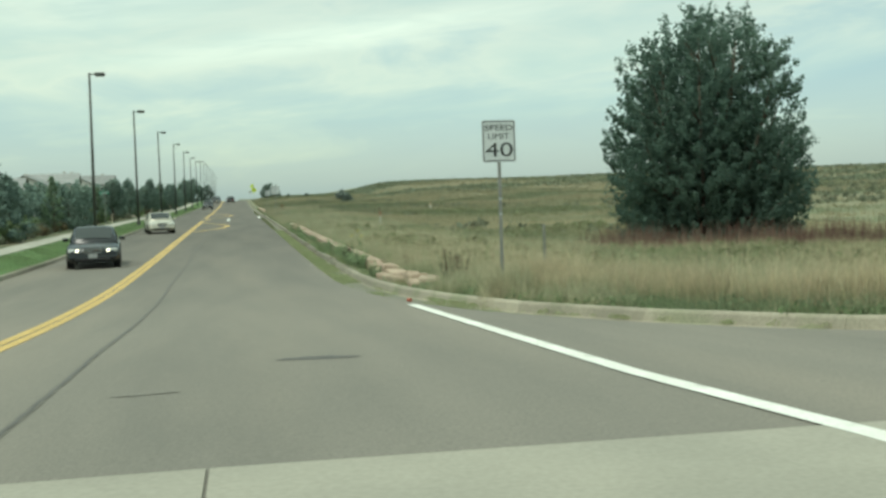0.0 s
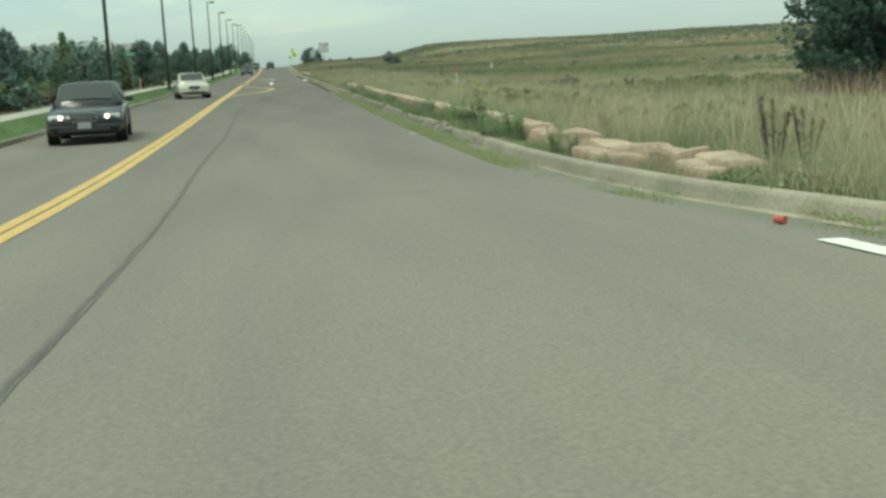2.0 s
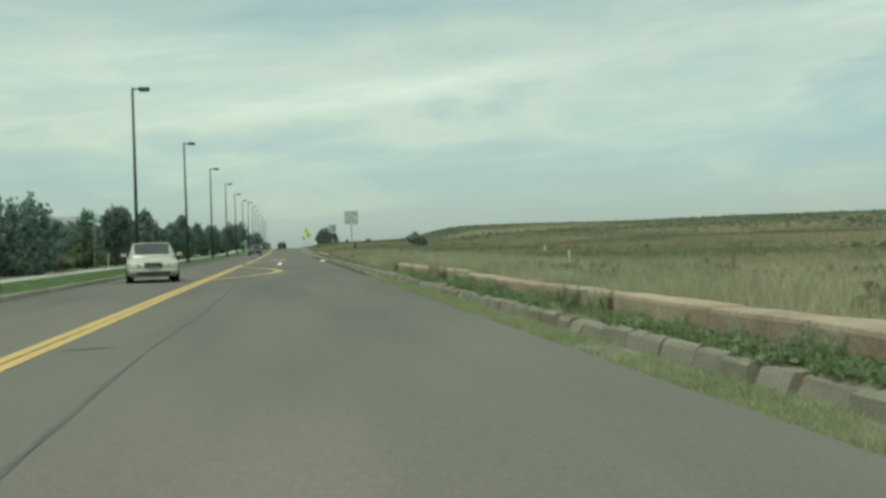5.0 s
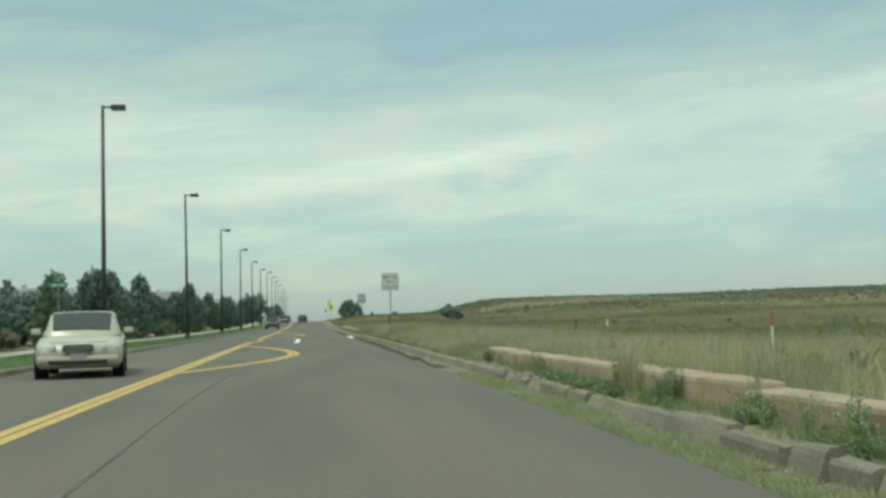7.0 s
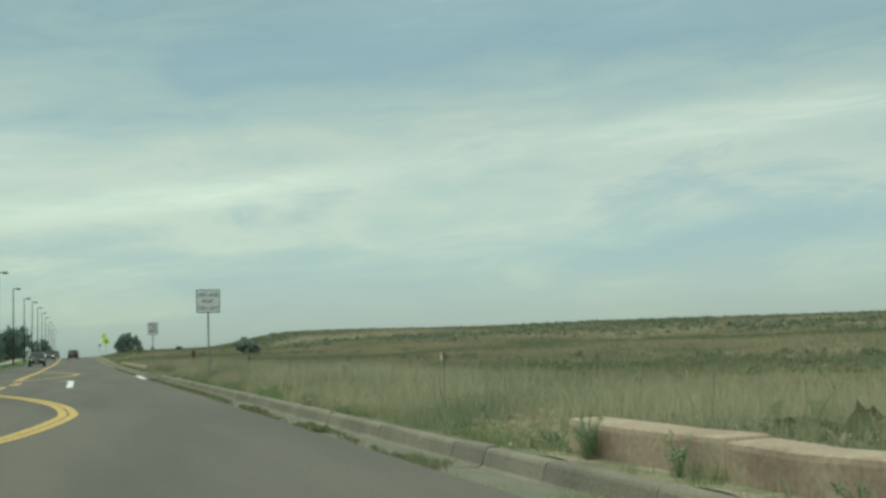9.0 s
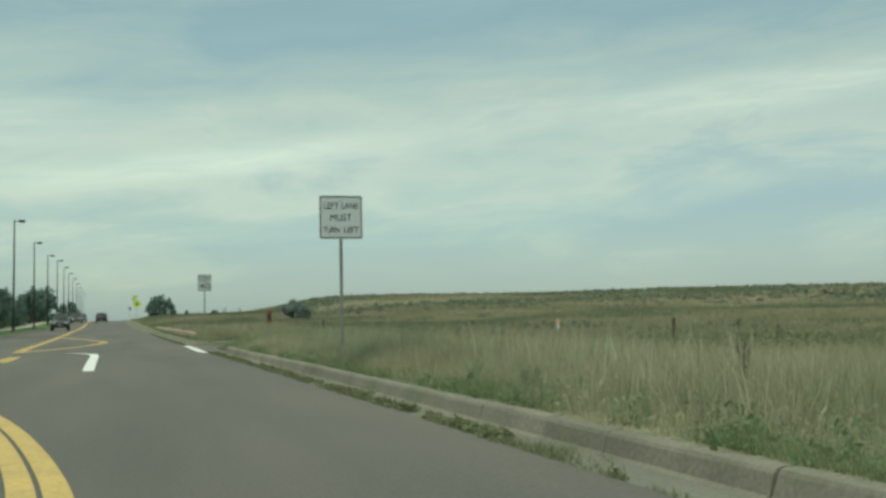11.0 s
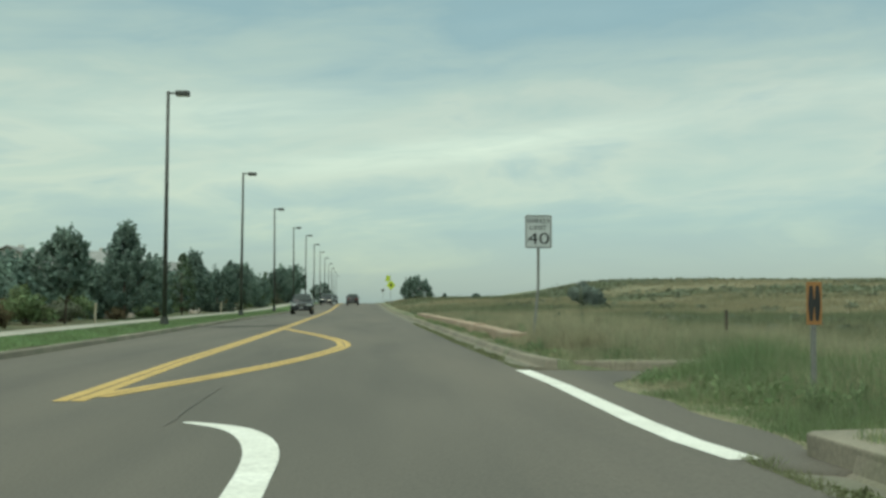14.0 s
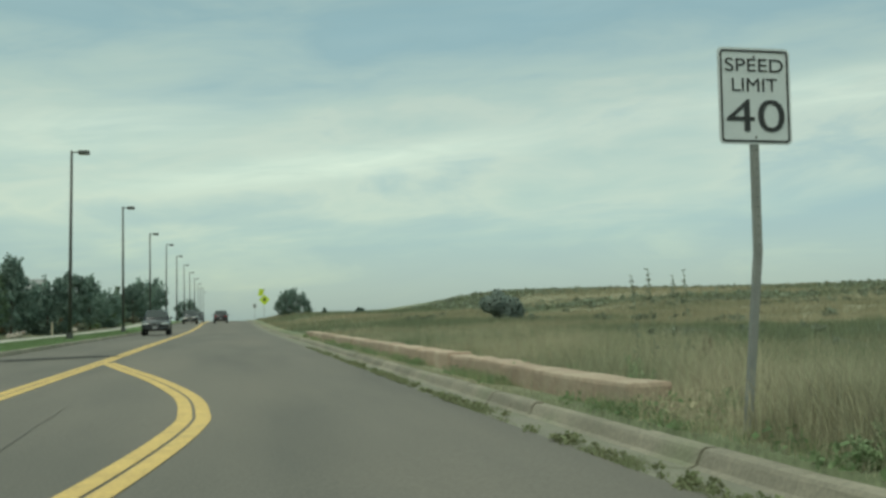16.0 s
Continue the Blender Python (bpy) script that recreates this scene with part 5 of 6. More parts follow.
for i in range(14):
    x, y = -rr.uniform(12.0, 14.5), rr.uniform(48, 240)
    bm = bmesh.new()
    bmesh.ops.create_icosphere(bm, subdivisions=2, radius=0.35)
    for v in bm.verts:
        v.co *= 1 + 0.35 * noise.noise(v.co * 2.5 + Vector((i, 0, 0)))
        v.co.z *= 0.65
    b_ = tagged(part("boulder", bm, STONE), "pale rounded garden boulder", "rock")
    b_.matrix_basis = pose(x, y, float(ground_z(x, y)) + 0.10, 0, 0, i * 40) @ Matrix.Scale(rr.uniform(0.7, 1.4), 4)

# ---- posts and markers in the field ----
RED = plain("red_marker_paint", (0.40, 0.09, 0.05), 0.5)
ORANGE = plain("orange_marker_sheeting", (0.32, 0.155, 0.05), 0.6)
OLD_WOOD = material("weathered_wood", (0.10, 0.085, 0.065), (0.065, 0.055, 0.045), 0.95, coarse=3, fine=30, stretch=(1, 1, 0.2))


def field_marker(x, y, top, label, cap=None, mat=TRIM, r=0.045, name="marker_post"):
    g = float(ground_z(x, y))
    t = empty(name, pose(x, y, g, 1.0, -1.0, 0), label, "marker post")
    h = top - g
    part("shaft", rod(bmesh.new(), r, r, -0.2, h - (0.34 if cap else 0), 8), mat, t)
    if cap:
        part("top", rod(bmesh.new(), r * 1.1, r * 0.9, h - 0.34, h, 8), cap, t)
    return t


field_marker(10.25, 79.4, 1.0, "white marker post with a red top in tall grass", RED, r=0.03)
field_marker(6.5, 23.2, 1.42, "slim pale steel post in tall grass", None, GALV, 0.025)
field_marker(11.3, 150.3, 1.05, "dark weathered wooden post in the field", None, OLD_WOOD, 0.05)
field_marker(26.6, 153.7, 0.85, "short pale marker with a faded orange top in the field", plain("faded_orange", (0.62, 0.42, 0.27), 0.7), r=0.10)
field_marker(14.9, 117.0, 0.9, "dark weathered wooden post in the field", None, OLD_WOOD, 0.05)
g = float(ground_z(5.44, 129.5))
om = empty("object_marker", pose(5.44, 129.5, g, 0, 0.5, -6), "orange roadside marker plate with a black pattern on a grey post", "road sign")
sign_post(om, 1.42 - g)
zc = 1.18 - g
p = part("marker_plate", box(bmesh.new(), 0.18, 0.008, 0.50, Matrix.Translation((0, -0.002, zc)), 0.002), ORANGE, om)
bm = bmesh.new()
quad(bm, [(-0.07, -0.009, zc - 0.05), (0.07, -0.009, zc - 0.05), (0.07, -0.009, zc + 0.05), (-0.07, -0.009, zc + 0.05)])
for sd in (-1, 1):
    quad(bm, [(sd * 0.07, -0.009, zc + 0.05), (sd * 0.004, -0.009, zc + 0.05), (sd * 0.018, -0.009, zc + 0.205), (sd * 0.055, -0.009, zc + 0.205)])
    quad(bm, [(sd * 0.07, -0.009, zc - 0.05), (sd * 0.055, -0.009, zc - 0.205), (sd * 0.016, -0.009, zc - 0.205), (sd * 0.004, -0.009, zc - 0.05)])
part("pattern", bm, BLACK, p)
cup = tagged(part("drink_cup", rod(bmesh.new(), 0.026, 0.034, 0, 0.09, 12), RED), "crushed red paper cup lying by the kerb", "litter")
cup.matrix_basis = pose(3.52, 22.4, float(surface(3.5, 22.4)) + 0.034, 90, 0, 35)

strip = tagged(part("paper_strip", box(bmesh.new(), 0.24, 0.035, 0.008, Matrix(), 0.002), TRIM), "thin white strip of litter lying at the gutter edge", "litter")
strip.matrix_basis = pose(2.80, 39.0, float(surface(2.8, 39.0)) + 0.006, 0, 0, 8)

block_ = tagged(part("marker_block", box(bmesh.new(), 0.08, 0.07, 0.06, Matrix(), 0.008), TRIM), "small white block lying on the kerb end", "litter")
block_.matrix_basis = pose(4.22, 124.98, float(road_z(124.98)) + 0.182, 0, 0, 12)

# field entrance: broken asphalt running out into weeds
EX, EY = np.meshgrid(np.linspace(0, 1, 12), np.concatenate([[123.97, 124.0], np.arange(124.5, 135.7, 0.5)]))
ex_x = 2.86 + EX * (0.86 + 0.07 * np.sin(EY * 1.9) + 1.7 * smooth((EY - 132.6) / 2.4))
tagged(grid_mesh("entrance_apron", ex_x, EY, surface(ex_x, EY) - 0.002 - 0.03 * EX ** 2 - 0.08 * (EY < 123.99), ASPHALT), "cracked asphalt edge at a field entrance", "road", kind="structure")


# ---- grass, weeds and scrub ----
def blades(name, xs, ys, heights, widths, mat, seed, label, lean=0.35, lift=0.0, zs=None, simple=False):
    """Single grass blades, each a bent tapering strip."""
    r = np.random.default_rng(seed)
    n = len(xs)
    z = (ground_z(xs, ys) if zs is None else zs) + lift - 0.02
    a = r.uniform(0, 2 * np.pi, n)
    l = r.uniform(0.05, lean, n) * heights
    la = r.uniform(0, 2 * np.pi, n)
    base = np.stack([xs, ys, z], 1)
    side = np.stack([np.cos(a), np.sin(a), np.zeros(n)], 1) * (widths / 2)[:, None]
    bend = np.stack([np.cos(la) * l, np.sin(la) * l, np.zeros(n)], 1)
    mid = base + bend * 0.35 + np.stack([np.zeros(n), np.zeros(n), heights * 0.6], 1)
    tip = base + bend + np.stack([np.zeros(n), np.zeros(n), heights], 1)
    if simple:
        verts = np.stack([base - side, base + side, tip], 1).reshape(-1, 3)
        return tagged(mesh_np(name, verts, np.arange(n * 3).reshape(-1, 3), mat), label, "grass", kind="stuff")
    verts = np.stack([base - side, base + side, mid + side * 0.8, tip, mid - side * 0.8], 1).reshape(-1, 3)
    faces = (np.arange(n)[:, None] * 5 + np.array([[0, 1, 2, 0, 2, 4, 4, 2, 3]])).reshape(-1, 3)
    return tagged(mesh_np(name, verts, faces, mat), label, "grass", kind="stuff")


def patchy(x, y, scale, seed):
    """Soft patches between 0 and 1."""
    s = seed * 1.7
    v = (np.sin(x / scale + s + 1.3 * np.sin(y / scale * 0.7 + s)) + np.sin(y / scale * 0.9 - s + 1.1 * np.sin(x / scale * 1.3 + 2 * s)) + 0.7 * np.sin((x + y) / scale * 1.9 + s) + 0.5 * np.sin((x - 1.7 * y) / scale * 3.1))
    return np.clip(0.5 + v / 5, 0, 1)


def sown(n, x0, x1, y0, y1, seed, power=1.0):
    r = np.random.default_rng(seed)
    ys = r.uniform(y0, y1, n)
    edge = np.minimum(verge_x(ys), 30) + 0.22
    xs = np.maximum(x0, edge) + (x1 - np.maximum(x0, edge)) * r.random(n) ** power
    keep = (xs > edge) & ~((ys > 125.2) & (ys < 135.6) & (xs < 4.6 + 0.3 * np.sin(ys * 2)))
    return xs[keep], ys[keep], r


def tufts(n, per, x0, x1, y0, y1, seed, power, spread_):
    """Blade places gathered in clumps; also each blade's clump number, for its height."""
    cx_, cy_, r = sown(n, x0, x1, y0, y1, seed, power)
    k = np.repeat(np.arange(len(cx_)), per)
    return cx_[k] + r.normal(0, spread_, len(k)), cy_[k] + r.normal(0, spread_, len(k)), k, r.uniform(0.7, 1.3, len(cx_))[k], r


def walled(x, y):
    return (np.abs(x - 4.05 - 0.28 * smooth((30 - y) / 5)) < 0.36) & (((y > 24.9) & (y < 79.65)) | ((y > 144) & (y < 190)))


xs, ys, k, vigour, r = tufts(21000, 24, 3.66, 13, 12, 178, 5, 1.5, 0.2)
fore = (xs < 3.95) & (((ys > 28) & (ys < 79.65)) | ((ys > 144) & (ys < 190))) & (r.random(len(xs)) < 0.6)
gap = (ys > 124.9) & (ys < 135.7) & (xs < 9)
on_end = (ys > 123.0) & (ys < 125.15) & (xs < 3.75 + 0.42 * (ys - 123.5))
keep = ~walled(xs, ys) & ~on_end & ~fore & (xs > verge_x(ys) + 0.2) & ~(gap & (xs < 4.5 + 0.35 * np.sin(ys * 2) + 0.9 * smooth((ys - 132.6) / 2.4)))
xs, ys, vigour, gap = xs[keep], ys[keep], vigour[keep], gap[keep]
tall = (0.27 + 0.42 * patchy(xs, ys, 2.2, 1)) * vigour * r.uniform(0.45, 1.15, len(xs)) + r.normal(0, 0.05, len(xs))
tall *= np.clip(0.45 + (xs - 3.6) * 0.40, 0.45, 1.0) * np.where(gap, 0.16 + 0.25 * smooth((xs - 5.5) / 4), 1.0)
tall, wide = np.clip(tall, 0.06, 0.85), r.uniform(0.003, 0.007, len(xs)) * (1 + 0.06 * np.clip(xs - 4, 0, 9))
for sel, straight in ((xs < 6.2, False), (xs >= 6.2, True)):
    blades("verge_grass", xs[sel], ys[sel], tall[sel], wide[sel], BLADE, 6, "tall dry tan and green roadside grass", 0.8, simple=straight)
# pale seed stalks that stand above the rest
xs, ys, r = sown(38000, 4.0, 14, 14, 178, 8, 1.5)
keep = ~walled(xs, ys) & ~((ys > 124.9) & (ys < 135.7) & (xs < 9)) & (patchy(xs, ys, 3.1, 9) > 0.42) & ((ys < 126) | (r.random(len(xs)) < 0.3))
xs, ys = xs[keep], ys[keep]
STRAW = thin(material("straw", (0.46, 0.41, 0.28), (0.38, 0.335, 0.225), 0.8, coarse=0.5, fine=8, bump=0, island=0.3, spec=0.2), 0.25)
blades("seed_grass", xs, ys, r.uniform(0.25, 0.80, len(xs)), r.uniform(0.003, 0.008, len(xs)), STRAW, 9, "pale dry seed stalks above the grass", 1.0)
# taller single stalks of half-dry weeds, standing in loose groups
xs, ys, r = sown(2600, 4.7, 9.5, 62, 124, 151, 1.3)
keep = ~walled(xs, ys) & (patchy(xs, ys, 1.7, 15) + r.normal(0, 0.1, len(xs)) > 0.56)
xs, ys = xs[keep], ys[keep]
STALK = thin(material("pale_weed_stalk", (0.36, 0.365, 0.26), (0.29, 0.31, 0.21), 0.8, coarse=0.5, fine=8, bump=0, island=0.35, spec=0.2), 0.25)
blades("tall_stalks", xs, ys, r.uniform(0.55, 1.0, len(xs)), r.uniform(0.008, 0.020, len(xs)), STALK, 152, "tall pale weed stalks standing above the grass", 0.3)
xs, ys, k, vigour, r = tufts(26000, 12, 12.5, 40, 14, 235, 15, 1.2, 0.32)
blades("field_grass", xs, ys, np.clip((0.24 + 0.34 * patchy(xs, ys, 3.5, 2)) * vigour * r.uniform(0.45, 1.2, len(xs)) + r.normal(0, 0.05, len(xs)), 0.08, 0.9), r.uniform(0.010, 0.024, len(xs)), BLADE_FAR, 16, "tall dry tan and green field grass", 0.9, simple=True)
xs, ys, k, vigour, r = tufts(28000, 11, 4.5, 150, 150, 335, 25, 1.0, 0.5)
keep = ~walled(xs, ys) & (xs > 4.4)
xs, ys, vigour = xs[keep], ys[keep], vigour[keep]
blades("far_grass", xs, ys, np.clip((0.22 + 0.28 * patchy(xs, ys, 6, 3)) * vigour + r.normal(0, 0.04, len(xs)), 0.08, 0.8), r.uniform(0.03, 0.09, len(xs)), BLADE_FAR, 26, "dry grass on the far slope", 0.5, simple=True)
xs, ys, k, vigour, r = tufts(9000, 8, 38, 150, 20, 200, 27, 1.2, 0.35)
blades("far_grass", xs, ys, np.clip((0.24 + 0.30 * patchy(xs, ys, 6, 4)) * vigour + r.normal(0, 0.04, len(xs)), 0.08, 0.8), r.uniform(0.03, 0.08, len(xs)), BLADE_FAR, 28, "dry grass on the open field", 0.5, simple=True)
# golden stand of dry grass at the junction
xs, ys, r = sown(52000, 4.4, 24, 11, 38, 108, 1.0)
keep = ~walled(xs, ys) & (patchy(xs, ys, 2.6, 4) + r.normal(0, 0.12, len(xs)) > 0.47) & (xs > verge_x(ys) + 1.3)
xs, ys = xs[keep], ys[keep]
GOLD = thin(material("golden_grass", (0.56, 0.475, 0.315), (0.47, 0.40, 0.265), 0.8, coarse=0.4, fine=8, bump=0, island=0.28, spec=0.2), 0.4)
blades("golden_grass", xs, ys, r.uniform(0.30, 0.80, len(xs)) * (0.7 + 0.5 * patchy(xs, ys, 1.4, 6)) * (1 + 0.35 * smooth((11 - xs) / 4)), r.uniform(0.006, 0.016, len(xs)), GOLD, 109, "golden dry grass standing at the corner", 0.7, simple=True)
# dense tall stands at the feet of the sign posts
for x0, x1, y0, y1, hi_, mat, seed in ((4.3, 9.5, 13.5, 23.5, 0.80, GOLD, 181), (3.85, 5.0, 104.6, 109.3, 0.62, BLADE, 182), (3.85, 5.2, 137.2, 141.9, 0.70, BLADE, 183)):
    r = np.random.default_rng(seed)
    n = int(1500 * (x1 - x0) * (y1 - y0))
    xs, ys = r.uniform(x0, x1, n), r.uniform(y0, y1, n)
    keep = (xs > verge_x(ys) + (1.1 if mat is GOLD else 0.30)) & (xs < verge_x(ys) + (3.2 if mat is GOLD else 2.2)) & (patchy(xs, ys, 0.7, seed) + r.normal(0, 0.12, n) > (0.52 if mat is GOLD else 0.38))
    xs, ys = xs[keep], ys[keep]
    hs = hi_ * r.uniform(0.45, 1.0, len(xs)) * np.clip(0.45 + (xs - verge_x(ys) - 0.3) * 1.1, 0.45, 1.0) * (0.65 + 0.6 * patchy(xs, ys, 0.6, 8))
    blades("tall_grass", xs, ys, hs, r.uniform(0.004, 0.010, len(xs)), mat, seed + 1, "tall dense grass round the foot of a sign post", 0.7)
# green growth between the golden patches
xs, ys, r = sown(70000, 3.9, 24, 11, 40, 118, 1.0)
keep = ~walled(xs, ys) & (patchy(xs, ys, 2.1, 14) + r.normal(0, 0.07, len(xs)) < 0.50) & (xs > verge_x(ys) + 0.3)
xs, ys = xs[keep], ys[keep]
blades("green_grass", xs, ys, r.uniform(0.15, 0.5, len(xs)), r.uniform(0.008, 0.02, len(xs)), WEED, 119, "patches of green weedy grass at the corner", 0.5, simple=True)
# low growth along the gutter joint
r = np.random.default_rng(44)
ys = r.uniform(18, 175, 190000)
near = verge_x(ys)
along_wall = (ys > 25) & (ys < 78)
xs = near - 0.57 + r.random(len(ys)) ** np.where(along_wall, 1.1, 1.5) * np.where(along_wall, 0.54, 0.5)
keep = (patchy(xs * 2, ys, 0.8, 5) > np.where(along_wall, 0.20 + 0.36 * smooth((37 - ys) / 10), np.where((ys > 98) & (ys < 124), 0.56, 0.66) + 0.9 * (xs - near + 0.5)) + 0.12 * (xs - near + 0.5) + r.normal(0, 0.14, len(ys))) & ~((ys > 124.6) & (ys < 135.6)) & ((ys > 25) | (r.random(len(ys)) < 0.3))
xs, ys = xs[keep], ys[keep]
for sel, mat in ((ys < 80, GUTTER), (ys >= 80, OLIVE_WEED)):
    hs = r.uniform(0.01, 0.035, sel.sum()) * (0.6 + patchy(xs[sel] * 3, ys[sel], 0.5, 9)) * (1.9 if mat is GUTTER else 1.7)
    blades("gutter_weed", xs[sel], ys[sel], hs, r.uniform(0.006, 0.012, sel.sum()), mat, 45, "low green weeds growing in the gutter joint", 1.2, 0.0, surface(xs[sel], ys[sel]) + 0.008, True)
# bare sandy soil between kerb and wall
SOIL = material("sandy_soil", (0.33, 0.27, 0.20), (0.25, 0.205, 0.15), 0.95, coarse=2.0, fine=30, bump=0.5, bump_scale=25)
SX, SY = np.meshgrid(np.linspace(3.625, 3.93, 7), np.arange(66.0, 80.4, 0.2))
tagged(grid_mesh("bare_soil", SX, SY, road_z(SY) + 0.125 + 0.02 * np.sin(SX * 9 + SY * 2.3) + 0.012 * np.sin(SY * 5.1), SOIL), "bare sandy soil between kerb and stone wall", "soil", kind="structure")
# weeds between kerb and wall, and through the entrance
r = np.random.default_rng(54)
ys = np.concatenate([r.uniform(24, 80, 60000), r.uniform(80, 124.5, 40000), r.uniform(135.9, 190, 20000)])
xs = np.concatenate([np.clip(verge_x(ys[:60000]) + 0.21, 3.63, 9) + r.random(60000) * 0.36, 3.64 + r.random(40000) ** 1.4 * 0.6, 3.63 + r.random(20000) * 0.32])
keep = patchy(xs * 2, ys, 0.9, 6) + r.normal(0, 0.13, len(ys)) > np.where((ys > 71) & (ys < 80.3), 0.72, np.where((ys > 38) & (ys < 71), 0.30, 0.46))
xs, ys = xs[keep], ys[keep]
half = r.random(len(xs)) < 0.5
for sel, mat in ((half, WEED), (~half, GUTTER)):
    blades("kerb_weed", xs[sel], ys[sel], (0.03 + 0.15 * patchy(xs[sel], ys[sel], 0.7, 12)) * r.uniform(0.5, 1.5, sel.sum()), r.uniform(0.004, 0.010, sel.sum()), mat, 55, "green weeds crowding the back of the kerb", 0.7, simple=True)
for seed, mat, n in ((57, WEED, 90000), (58, BLADE, 40000)):
    r = np.random.default_rng(seed)
    ys, xs = r.uniform(124.9, 135.6, n), 3.6 + r.random(n) ** 1.2 * 6.5
    keep = (patchy(xs, ys, 1.1, seed) + r.normal(0, 0.1, n) > 0.30) & (xs > 3.62 + 0.2 * patchy(xs * 0, ys, 0.5, 3) + 1.7 * smooth((ys - 132.6) / 2.4) + np.abs(r.normal(0, 0.12, n)))
    xs, ys = xs[keep], ys[keep]
    blades("entrance_weed", xs, ys, r.uniform(0.07, 0.30, len(xs)) * np.clip(0.45 + (xs - 4) * 0.5, 0.35, 1.7) * (0.4 + 1.3 * patchy(xs, ys, 0.6, 21)), r.uniform(0.005, 0.013, len(xs)), mat, seed + 4, "low sparse weeds over the field entrance", 0.8, simple=True)
# short turf on the strip
r = np.random.default_rng(64)
xs, ys = r.uniform(-9.75, KERB_L - 0.2, 90000), r.uniform(40, 240, 90000)
blades("turf", xs, ys, r.uniform(0.03, 0.08, len(xs)), r.uniform(0.012, 0.03, len(xs)), WEED, 65, "short mown turf on the roadside strip", 0.8, 0.0, road_z(ys) + 0.165, True)


def scrub(name, xs, ys, size, per, leaf, mat, seed, label, zs=None):
    """Many low bushes grown as one cover."""
    r = np.random.default_rng(seed)
    n = len(xs)
    z = ground_z(xs, ys) if zs is None else zs
    s = size * r.uniform(0.5, 1.4, n)
    idx = np.repeat(np.arange(n), per)
    d = r.normal(size=(len(idx), 3))
    d /= np.linalg.norm(d, axis=1)[:, None]
    rad = s[idx] * r.random(len(idx)) ** 0.4
    pos = np.stack([xs[idx] + d[:, 0] * rad * 1.3, ys[idx] + d[:, 1] * rad * 1.3, z[idx] + np.abs(d[:, 2]) * rad], 1)
    u, v = r.normal(size=(2, len(idx), 3)) * (leaf * s[idx] / size)[None, :, None]
    verts = np.stack([pos - u * 0.5, pos + v * 0.4, pos + u * 0.5, pos - v * 0.4], 1).reshape(-1, 3)
    return tagged(mesh_np(name, verts, np.arange(len(idx) * 4).reshape(-1, 4), mat), label, "scrub", kind="stuff")


r = np.random.default_rng(81)
along, back = r.uniform(-30, 200, 9000), -62 * r.random(9000) ** 1.6 + 3
cxs, cys = 41 + along * 0.823 + back * 0.568, 319 - along * 0.568 + back * 0.823
keep = (patchy(cxs * 0.5, cys, 7, 7) > 0.40 + 0.16 * r.random(9000)) & (cxs > 30)
scrub("hill_scrub", cxs[keep], cys[keep], 0.30, 12, 0.30, SAGE, 82, "low dark sagebrush along the brow of the hill")
fx, fy = r.uniform(14, 110, 2600), r.uniform(70, 250, 2600)
keep = patchy(fx, fy, 14, 8) > 0.60
scrub("field_scrub", fx[keep], fy[keep], 0.34, 22, 0.24, SAGE, 83, "scattered grey-green scrub in the field")
gx_, gy_ = r.normal(31, 8, 420), r.normal(126, 11, 420)
scrub("field_scrub", gx_, gy_, 0.28, 20, 0.14, OLIVE_WEED, 84, "dense patch of dull green weeds in the field")

ex_, ey_ = r.uniform(4.3, 10, 420), r.uniform(125.4, 135.3, 420)
keep = (patchy(ex_, ey_, 1.3, 19) + r.normal(0, 0.1, 420) > 0.42) & (ex_ > 4.0 + 1.7 * smooth((ey_ - 132.6) / 2.4))
scrub("entrance_scrub", ex_[keep], ey_[keep], 0.20, 46, 0.04, WEED, 88, "knee-high green weeds over the field entrance")
# a low dark green band creeping along the back of the kerb, and broken kerb edges grown in
bx_, by_ = 3.64 + 0.26 * r.random(1500), r.uniform(44, 73, 1500)
keep = patchy(bx_ * 2, by_, 1.6, 23) + r.normal(0, 0.1, 1500) > 0.36
scrub("kerb_creeper", bx_[keep], by_[keep], 0.10, 36, 0.028, WEED, 89, "low dark green weeds creeping along the back of the kerb")
# small leafy clumps in the gutter joint, and along the back of the kerb before the field entrance
for seed, x0, x1, size, level, mat, name, label in ((171, 2.86, 3.06, 0.055, 0.60, OLIVE_WEED, "gutter_clumps", "small leafy weeds growing in the gutter joint"), (172, 3.64, 4.0, 0.11, 0.42, WEED, "kerb_creeper", "low green weeds along the back of the kerb")):
    r = np.random.default_rng(seed)
    wx, wy = r.uniform(x0, x1, 1500), np.concatenate([r.uniform(82, 123, 1100), r.uniform(137.5, 172, 400)])
    keep = patchy(wx * 2, wy, 0.9, seed) + r.normal(0, 0.09, 1500) > level + 0.14 * (wy < 98)
    scrub(name, wx[keep], wy[keep], size, 34, 0.022, mat, seed + 10, label, surface(wx[keep], wy[keep]) if mat is OLIVE_WEED else None)
# green weeds grown through the hollow beyond the verge
gx_, gy_ = r.uniform(6, 38, 3600), r.uniform(25, 80, 3600)
keep = (patchy(gx_ * 0.6, gy_, 5, 11) + r.normal(0, 0.08, 3600) > 0.58 - 0.20 * smooth((47 - gy_) / 8)) & (gx_ > verge_x(gy_) + 2.5)
scrub("hollow_weeds", gx_[keep], gy_[keep], 0.32, 22, 0.13, OLIVE_WEED, 85, "dull green weeds filling the hollow beyond the verge")
